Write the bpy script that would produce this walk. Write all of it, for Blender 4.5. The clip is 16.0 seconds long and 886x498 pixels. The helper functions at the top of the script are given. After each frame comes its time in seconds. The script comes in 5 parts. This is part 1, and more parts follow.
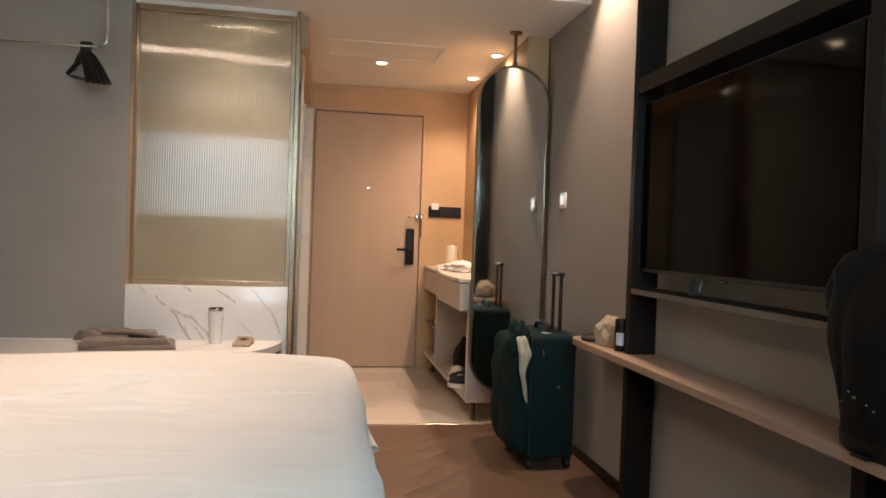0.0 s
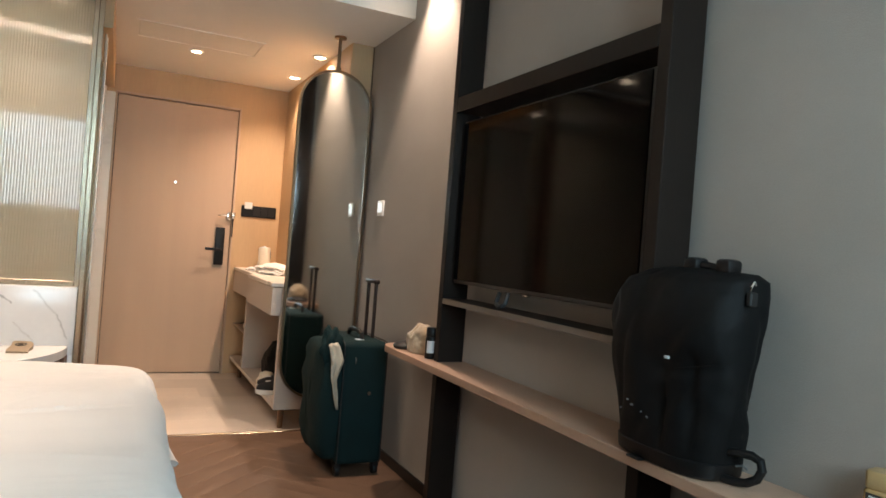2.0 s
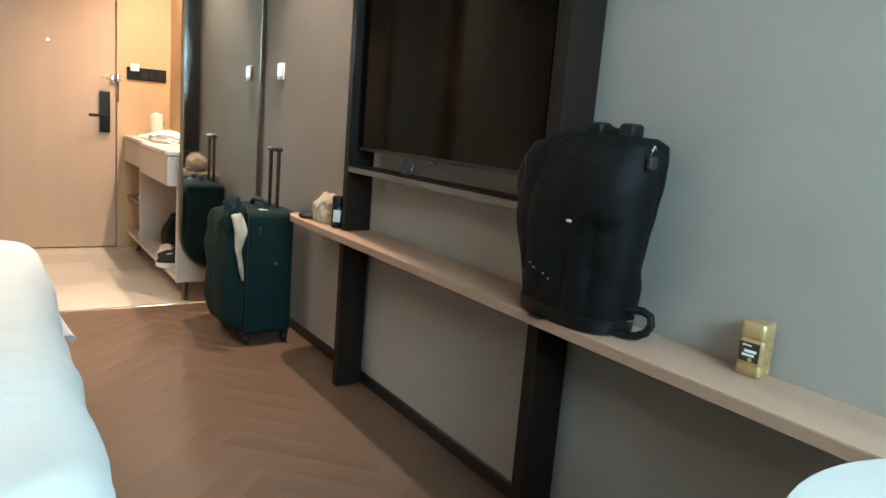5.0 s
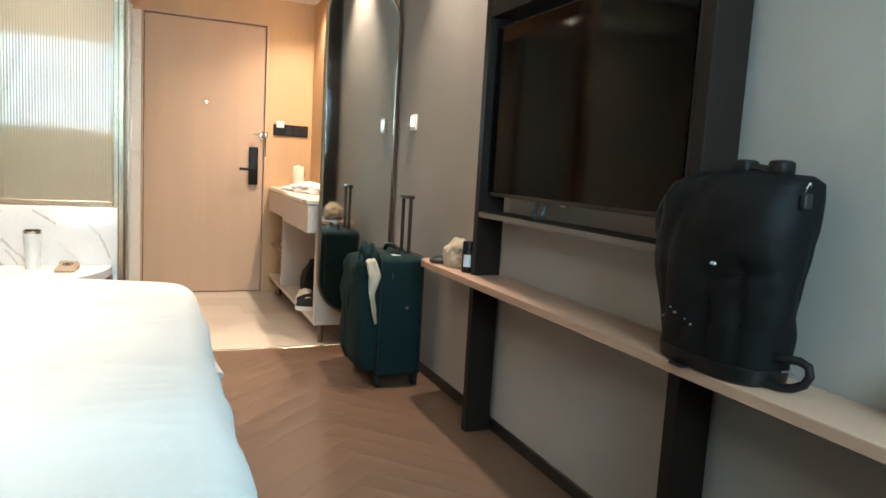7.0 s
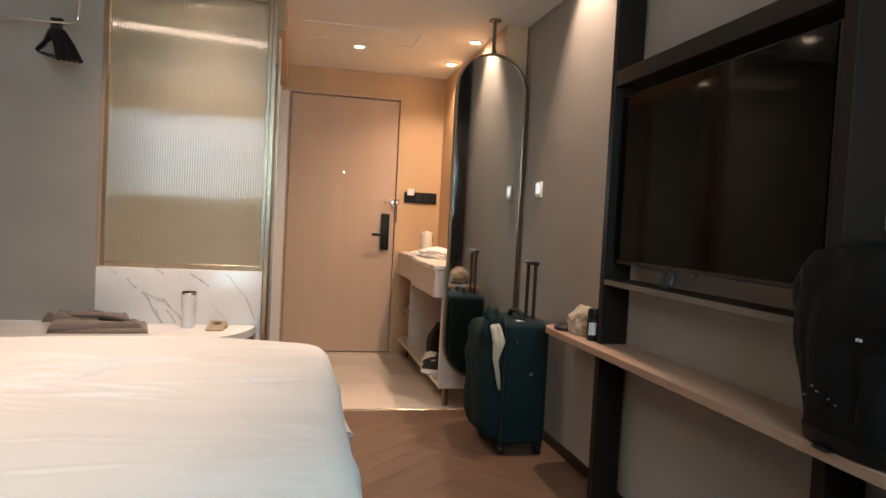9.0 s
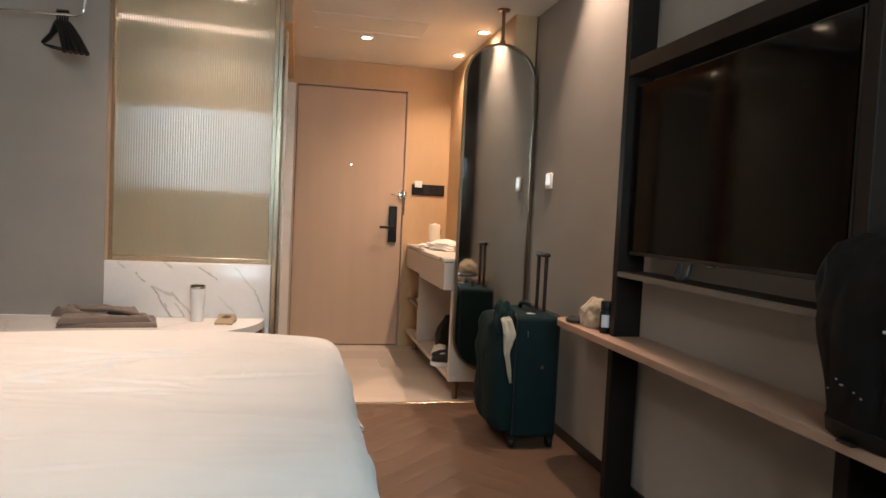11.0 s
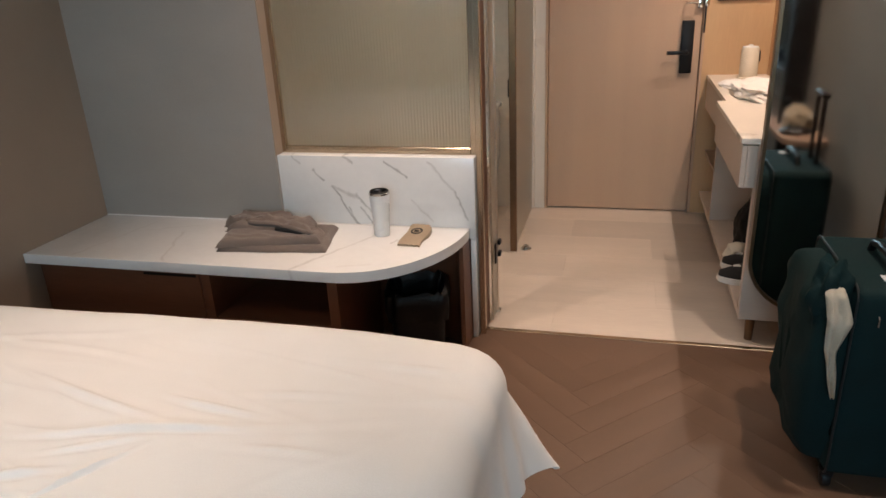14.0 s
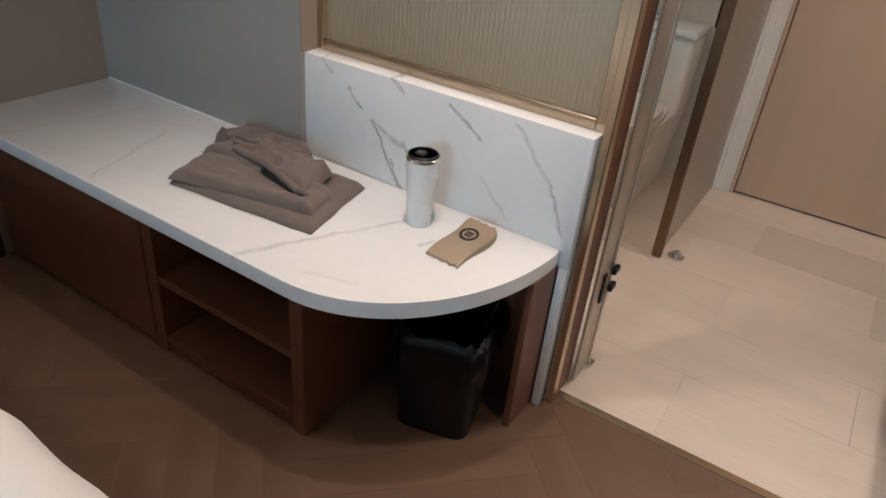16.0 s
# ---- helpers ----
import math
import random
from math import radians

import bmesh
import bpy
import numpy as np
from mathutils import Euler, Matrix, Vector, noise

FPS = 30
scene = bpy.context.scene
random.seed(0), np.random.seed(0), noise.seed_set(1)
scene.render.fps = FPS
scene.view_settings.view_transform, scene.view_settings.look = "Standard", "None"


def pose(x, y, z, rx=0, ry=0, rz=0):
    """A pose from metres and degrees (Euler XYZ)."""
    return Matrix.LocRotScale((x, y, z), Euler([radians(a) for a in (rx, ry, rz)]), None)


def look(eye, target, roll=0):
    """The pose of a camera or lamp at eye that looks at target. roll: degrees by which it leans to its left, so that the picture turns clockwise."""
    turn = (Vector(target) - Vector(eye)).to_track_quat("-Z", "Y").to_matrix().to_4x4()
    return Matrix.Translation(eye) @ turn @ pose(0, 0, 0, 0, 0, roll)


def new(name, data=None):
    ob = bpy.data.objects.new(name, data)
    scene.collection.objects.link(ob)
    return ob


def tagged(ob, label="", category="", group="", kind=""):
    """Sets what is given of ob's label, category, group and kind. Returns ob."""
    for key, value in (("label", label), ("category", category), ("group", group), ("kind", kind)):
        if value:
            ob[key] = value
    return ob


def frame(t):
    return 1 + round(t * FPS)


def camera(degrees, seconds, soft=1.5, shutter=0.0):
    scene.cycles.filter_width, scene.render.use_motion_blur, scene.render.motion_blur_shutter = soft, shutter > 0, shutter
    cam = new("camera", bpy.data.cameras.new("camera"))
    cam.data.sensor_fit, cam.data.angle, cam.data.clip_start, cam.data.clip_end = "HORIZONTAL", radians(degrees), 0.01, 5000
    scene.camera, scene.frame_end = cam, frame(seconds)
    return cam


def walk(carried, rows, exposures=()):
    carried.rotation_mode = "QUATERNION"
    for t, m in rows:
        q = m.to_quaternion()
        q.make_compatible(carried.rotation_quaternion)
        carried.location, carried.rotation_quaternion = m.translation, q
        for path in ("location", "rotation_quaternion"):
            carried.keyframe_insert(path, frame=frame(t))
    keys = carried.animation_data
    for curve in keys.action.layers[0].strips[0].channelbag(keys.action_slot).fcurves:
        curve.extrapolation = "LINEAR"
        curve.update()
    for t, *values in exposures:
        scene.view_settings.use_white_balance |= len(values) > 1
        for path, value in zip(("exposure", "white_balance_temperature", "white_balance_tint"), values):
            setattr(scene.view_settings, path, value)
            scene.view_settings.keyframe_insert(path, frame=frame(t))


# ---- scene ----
cam = camera(65.3, 16.0, soft=1.6)
PATH = [
    (0, (0.974, 0.421, 1.087), (1.323, 2.391, 1.057), 2.0),
    (0.5, (0.993, 0.428, 1.087), (1.515, 2.358, 1.07), 2.8),
    (1, (0.974, 0.407, 1.103), (1.649, 2.29, 1.105), 3.4),
    (1.5, (0.959, 0.399, 1.112), (1.735, 2.242, 1.1), 4.1),
    (2, (0.957, 0.416, 1.113), (1.813, 2.223, 1.117), 4.4),
    (2.5, (0.945, 0.411, 1.112), (1.84, 2.2, 1.119), 4.6),
    (3, (0.95, 0.426, 1.1), (1.857, 2.208, 1.109), 4.8),
    (3.5, (0.948, 0.419, 1.097), (1.854, 2.201, 1.097), 4.8),
    (4, (0.957, 0.431, 1.089), (1.876, 2.206, 1.03), 4.7),
    (4.5, (0.985, 0.448, 1.082), (2.011, 2.145, 0.818), 5.0),
    (4.6, (0.978, 0.452, 1.092), (2.039, 2.119, 0.781), 4.5),
    (4.7, (0.981, 0.439, 1.1), (2.074, 2.078, 0.753), 4.7),
    (6.8, (0.969, 0.469, 1.095), (1.924, 2.208, 0.841), 3.3),
    (7, (0.965, 0.451, 1.086), (1.742, 2.28, 0.852), 3.3),
    (7.5, (0.966, 0.431, 1.097), (1.588, 2.326, 0.947), 3.3),
    (8, (0.965, 0.427, 1.098), (1.508, 2.348, 0.979), 3.5),
    (8.5, (0.962, 0.42, 1.102), (1.445, 2.358, 1.011), 3.3),
    (9, (0.958, 0.411, 1.106), (1.384, 2.363, 1.032), 3.0),
    (11.3, (0.935, 0.461, 1.102), (1.34, 2.417, 0.999), 2.6),
    (11.5, (0.918, 0.509, 1.075), (1.189, 2.486, 0.947), 2.5),
    (11.8, (0.947, 0.660, 1.086), (1.138, 2.640, 0.841), 1.5),
    (12, (0.966, 0.767, 1.094), (1.122, 2.743, 0.826), 0.8),
    (12.2, (0.969, 0.926, 1.109), (1.066, 2.905, 0.838), 0.4),
    (12.5, (1.007, 1.104, 1.235), (1.011, 3.082, 0.94), 0.3),
    (12.8, (1.034, 1.202, 1.456), (0.975, 3.123, 0.902), 0.5),
    (13, (1.099, 1.214, 1.503), (0.894, 3.098, 0.865), -1.3),
    (13.3, (1.148, 1.295, 1.514), (0.833, 3.172, 0.897), -0.4),
    (13.5, (1.177, 1.398, 1.493), (0.919, 3.282, 0.873), 1.7),
    (14, (1.354, 1.725, 1.439), (0.872, 3.526, 0.714), -2.7),
    (14.3, (1.431, 1.940, 1.458), (0.850, 3.685, 0.672), -1.7),
    (14.5, (1.453, 2.066, 1.442), (0.852, 3.795, 0.639), -0.1),
    (14.7, (1.457, 2.216, 1.427), (0.859, 3.918, 0.564), 1.3),
    (15, (1.477, 2.378, 1.419), (0.797, 4.02, 0.502), 1.0),
    (15.2, (1.470, 2.530, 1.394), (0.670, 4.098, 0.446), 1.8),
    (15.5, (1.44, 2.706, 1.392), (0.61, 4.193, 0.344), 2.4),
    (15.7, (1.358, 2.822, 1.354), (0.476, 4.287, 0.317), 3.3),
    (16, (1.255, 2.938, 1.34), (0.394, 4.408, 0.292), 5.8),
]
EXPOSURES = [(0, 0.24, 7450, 24), (1, 0.34, 7450, 22), (2, 0.52, 7100, 19), (3.5, 0.68, 7000, 15), (4, 0.72, 6950, 15), (4.5, 1, 6650, 11), (4.7, 1.05, 6550, 10), (6.8, 1.12, 6500, 10), (7, 1.06, 6500, 10),
             (7.5, 0.68, 6900, 15), (8, 0.47, 7250, 19), (8.5, 0.42, 7250, 21), (9, 0.33, 7300, 23), (11.3, 0.22, 7400, 24), (12, 0.04, 7400, 24), (12.5, 0.08, 7200, 24), (13, 0.0, 7050, 23), (14, 0.03, 6600, 19), (14.5, 0.12, 6450, 17), (15.5, 0.16, 6130, 15), (16, -0.04, 5860, 14)]
walk(cam, [(t, look(eye, target, roll)) for t, eye, target, roll in PATH], EXPOSURES)

# ---- world and lamps ----
world = bpy.data.worlds.new("world")
scene.world = world
world.use_nodes = True
sky = world.node_tree.nodes.new("ShaderNodeTexSky")
sky.sky_type, sky.sun_disc = "NISHITA", False
sky.sun_elevation, sky.sun_rotation = radians(28), radians(200)
world.node_tree.links.new(sky.outputs[0], world.node_tree.nodes["Background"].inputs[0])
world.node_tree.nodes["Background"].inputs[1].default_value = 0.12

WALL_R, STEP_R, WALL_L = 2.295, 2.155, -0.93
DOOR_Y, GREY_Y, LINE_Y = 6.125, 4.29, 4.39
LOW, HIGH, BACK = 2.31, 2.62, -0.8


def spot(name, x, y, z, watts, degrees, blend, color, radius=0.03, aim=None):
    lamp = bpy.data.lights.new(name, "SPOT")
    lamp.energy, lamp.spot_size, lamp.spot_blend, lamp.color, lamp.shadow_soft_size = watts, radians(degrees), blend, color, radius
    ob = new(name, lamp)
    ob.matrix_world = look((x, y, z), aim or (x, y, 0.001))
    return ob


WARM = (1.0, 0.83, 0.66)
SPOTS = [(1.357, 5.31), (2.08, 4.88), (2.073, 5.57)]
for sx, sy in SPOTS:
    spot("entrance_downlight_beam", sx, sy, LOW - 0.012, 44 if sx > 2 else 7, 135, 0.8, WARM, 0.018)
spot("bench_downlight_beam", 0.5, 4.02, LOW - 0.012, 45, 114, 1.0, (1.0, 0.80, 0.64))
spot("wall_downlight_beam", 2.19, 3.48, HIGH - 0.012, 100, 76, 0.6, (1.0, 0.84, 0.68))
spot("bath_downlight_beam", 0.35, 5.35, LOW - 0.012, 10, 150, 0.9, (1.0, 0.86, 0.72), 0.12)
spot("bed_downlight_beam", 0.75, 3.58, HIGH - 0.012, 56, 82, 0.8, (1.0, 0.80, 0.61), 0.05)
# fill beam added to brighten the bed, no known source there
spot("bed_fill_beam", -0.05, 2.2, HIGH - 0.075, 74, 72, 0.7, (1.0, 0.83, 0.66), 0.12)
day = bpy.data.lights.new("window_daylight", "AREA")
day.shape, day.size, day.size_y, day.energy, day.color = "RECTANGLE", 1.24, 1.02, 42, (0.47, 0.82, 1.0)
new("window_daylight", day).matrix_world = look((1.55, BACK + 0.03, 1.78), (0.7, 3.0, 1.0))

# ---- materials ----


def mat(name, color, rough=0.5, metal=0.0, var=0.08, scale=6.0, fine=80.0, bump=0.05, stretch=(1, 1, 1), per_object=0.0, coat=0.0, spec=0.5, sheen=0.0, gl=0.08):
    """A surface with colour variation at two scales, fine relief and uneven gloss."""
    m = bpy.data.materials.new(name)
    m.use_nodes = True
    nt, bsdf = m.node_tree, m.node_tree.nodes["Principled BSDF"]
    N, L = nt.nodes.new, nt.links.new
    tc, mp = N("ShaderNodeTexCoord"), N("ShaderNodeMapping")
    mp.inputs["Scale"].default_value = stretch
    L(tc.outputs["Object"], mp.inputs[0])
    big, small = N("ShaderNodeTexNoise"), N("ShaderNodeTexNoise")
    for node, sc, det in ((big, scale, 4), (small, fine, 3)):
        node.inputs["Scale"].default_value, node.inputs["Detail"].default_value = sc, det
        L(mp.outputs[0], node.inputs["Vector"])
    mix = N("ShaderNodeMath")
    mix.operation = "MULTIPLY_ADD"
    L(big.outputs[0], mix.inputs[0])
    mix.inputs[1].default_value = 0.65
    part_small = N("ShaderNodeMath")
    part_small.operation = "MULTIPLY"
    L(small.outputs[0], part_small.inputs[0])
    part_small.inputs[1].default_value = 0.35
    L(part_small.outputs[0], mix.inputs[2])
    value = mix.outputs[0]
    if per_object:
        info, add = N("ShaderNodeObjectInfo"), N("ShaderNodeMath")
        add.operation = "MULTIPLY_ADD"
        L(info.outputs["Random"], add.inputs[0])
        add.inputs[1].default_value = per_object
        L(value, add.inputs[2])
        off = N("ShaderNodeMath")
        off.operation = "SUBTRACT"
        L(add.outputs[0], off.inputs[0])
        off.inputs[1].default_value = per_object / 2
        value = off.outputs[0]
    ramp = N("ShaderNodeValToRGB")
    ramp.color_ramp.elements[0].position, ramp.color_ramp.elements[1].position = 0.25, 0.75
    ramp.color_ramp.elements[0].color = (*[max(0, c * (1 - var * 2)) for c in color], 1)
    ramp.color_ramp.elements[1].color = (*[min(1, c * (1 + var * 2)) for c in color], 1)
    L(value, ramp.inputs[0])
    L(ramp.outputs[0], bsdf.inputs["Base Color"])
    gloss = N("ShaderNodeMapRange")
    gloss.inputs["To Min"].default_value, gloss.inputs["To Max"].default_value = max(0.02, rough - gl), min(1, rough + gl)
    L(big.outputs[0], gloss.inputs[0])
    L(gloss.outputs[0], bsdf.inputs["Roughness"])
    bsdf.inputs["Metallic"].default_value = metal
    bsdf.inputs["Specular IOR Level"].default_value = spec
    bsdf.inputs["Coat Weight"].default_value = coat
    bsdf.inputs["Sheen Weight"].default_value = sheen
    if bump:
        b = N("ShaderNodeBump")
        b.inputs["Strength"].default_value, b.inputs["Distance"].default_value = bump, 0.004
        L(small.outputs[0], b.inputs["Height"])
        L(b.outputs[0], bsdf.inputs["Normal"])
    return m


def glow(name, color, strength):
    m = bpy.data.materials.new(name)
    m.use_nodes = True
    b = m.node_tree.nodes["Principled BSDF"]
    b.inputs["Base Color"].default_value = (0.8, 0.8, 0.8, 1)
    b.inputs["Emission Color"].default_value, b.inputs["Emission Strength"].default_value = (*color, 1), strength
    return m


def glassy(name, color, rough, ior=1.45, coat=0.0):
    m = bpy.data.materials.new(name)
    m.use_nodes = True
    nt = m.node_tree
    b = nt.nodes["Principled BSDF"]
    b.inputs["Base Color"].default_value = (*color, 1)
    b.inputs["Roughness"].default_value, b.inputs["IOR"].default_value = rough, ior
    b.inputs["Transmission Weight"].default_value = 1.0
    b.inputs["Coat Weight"].default_value, b.inputs["Coat Roughness"].default_value, b.inputs["Coat IOR"].default_value = coat, 0.05, 1.9
    return m


def marble(name, veins, flat):
    """White polished stone; each vein is a wavering line between two points, with a width and a tone."""
    m = mat(name, (0.80, 0.79, 0.775), 0.2, var=0.03, scale=3, fine=30, bump=0.0)
    nt = m.node_tree
    N, L = nt.nodes.new, nt.links.new
    bsdf = nt.nodes["Principled BSDF"]
    colour = bsdf.inputs["Base Color"].links[0].from_socket

    def vmath(op, a, b, scale=None):
        node = N("ShaderNodeVectorMath")
        node.operation = op
        for k, v in enumerate((a, b)):
            if hasattr(v, "links"):
                L(v, node.inputs[k])
            elif v is not None:
                node.inputs[k].default_value = v
        if scale is not None:
            L(scale, node.inputs["Scale"])
        return node.outputs["Value"] if op in ("DOT_PRODUCT", "LENGTH") else node.outputs["Vector"]

    tc, warp, blot = N("ShaderNodeTexCoord"), N("ShaderNodeTexNoise"), N("ShaderNodeTexNoise")
    warp.inputs["Scale"].default_value, warp.inputs["Detail"].default_value, warp.inputs["Roughness"].default_value = 7.0, 5, 0.6
    blot.inputs["Scale"].default_value, blot.inputs["Detail"].default_value = 26.0, 3
    L(tc.outputs["Object"], warp.inputs["Vector"])
    L(tc.outputs["Object"], blot.inputs["Vector"])
    sway = vmath("MULTIPLY", vmath("SUBTRACT", warp.outputs["Color"], (0.5, 0.5, 0.5)), (0.07 * flat[0], 0.07 * flat[1], 0.07 * flat[2]))
    place = vmath("MULTIPLY", vmath("ADD", tc.outputs["Object"], sway), flat)
    for p, q, width, tone in veins:
        p, q = Vector(p) * Vector(flat), Vector(q) * Vector(flat)
        way = q - p
        rel = vmath("SUBTRACT", place, tuple(p))
        along = N("ShaderNodeMath")
        along.operation, along.use_clamp = "MULTIPLY", True
        L(vmath("DOT_PRODUCT", rel, tuple(way)), along.inputs[0])
        along.inputs[1].default_value = 1 / way.length_squared
        near = vmath("SCALE", tuple(way), None, along.outputs[0])
        off = vmath("LENGTH", vmath("SUBTRACT", rel, near), None)
        edge, fade, mix = N("ShaderNodeMapRange"), N("ShaderNodeMath"), N("ShaderNodeMix")
        edge.interpolation_type = "SMOOTHSTEP"
        edge.inputs["From Min"].default_value, edge.inputs["From Max"].default_value = width, 0.0
        L(off, edge.inputs[0])
        fade.operation = "MULTIPLY"
        L(edge.outputs[0], fade.inputs[0])
        L(blot.outputs[0], fade.inputs[1])
        gain = N("ShaderNodeMath")
        gain.operation, gain.use_clamp = "MULTIPLY", True
        L(fade.outputs[0], gain.inputs[0])
        gain.inputs[1].default_value = 1.7
        mix.data_type = "RGBA"
        L(gain.outputs[0], mix.inputs[0])
        L(colour, mix.inputs[6])
        mix.inputs[7].default_value = (tone, tone * 0.97, tone * 0.94, 1)
        colour = mix.outputs[2]
    L(colour, bsdf.inputs["Base Color"])
    return m


def upstand_vein(x0, z0, x1, z1, width, tone):
    return (x0, 0, z0), (x1, 0, z1), width, tone


def top_vein(x0, y0, x1, y1, width, tone):
    return (x0, y0, 0), (x1, y1, 0), width, tone


UPSTAND_VEINS = [upstand_vein(0.12, 0.72, 0.165, 0.68, 0.0075, 0.40), upstand_vein(0.195, 0.655, 0.305, 0.50, 0.008125, 0.36), upstand_vein(0.195, 0.655, 0.30, 0.625, 0.01, 0.55),
                 upstand_vein(0.265, 0.58, 0.30, 0.50, 0.00625, 0.45), upstand_vein(0.30, 0.63, 0.40, 0.51, 0.00875, 0.50), upstand_vein(0.31, 0.58, 0.36, 0.50, 0.0075, 0.40),
                 upstand_vein(0.435, 0.772, 0.525, 0.70, 0.0075, 0.40), upstand_vein(0.25, 0.787, 0.305, 0.75, 0.0075, 0.50), upstand_vein(0.61, 0.755, 0.715, 0.645, 0.00875, 0.60),
                 upstand_vein(0.715, 0.645, 0.775, 0.535, 0.0075, 0.52), upstand_vein(0.015, 0.79, 0.07, 0.74, 0.00625, 0.60), upstand_vein(0.55, 0.60, 0.63, 0.51, 0.0075, 0.68)]
TOP_VEINS = [top_vein(0.236, 3.80, 0.335, 4.018, 0.0125, 0.60), top_vein(0.335, 4.018, 0.44, 4.20, 0.01, 0.65), top_vein(0.40, 3.85, 0.50, 3.88, 0.0125, 0.72), top_vein(0.50, 4.09, 0.52, 4.13, 0.01, 0.60),
             top_vein(-0.30, 3.80, -0.42, 4.12, 0.01, 0.70), top_vein(-0.72, 3.82, -0.60, 4.25, 0.01, 0.72), top_vein(-0.62, 4.10, -0.40, 4.20, 0.0075, 0.72)]

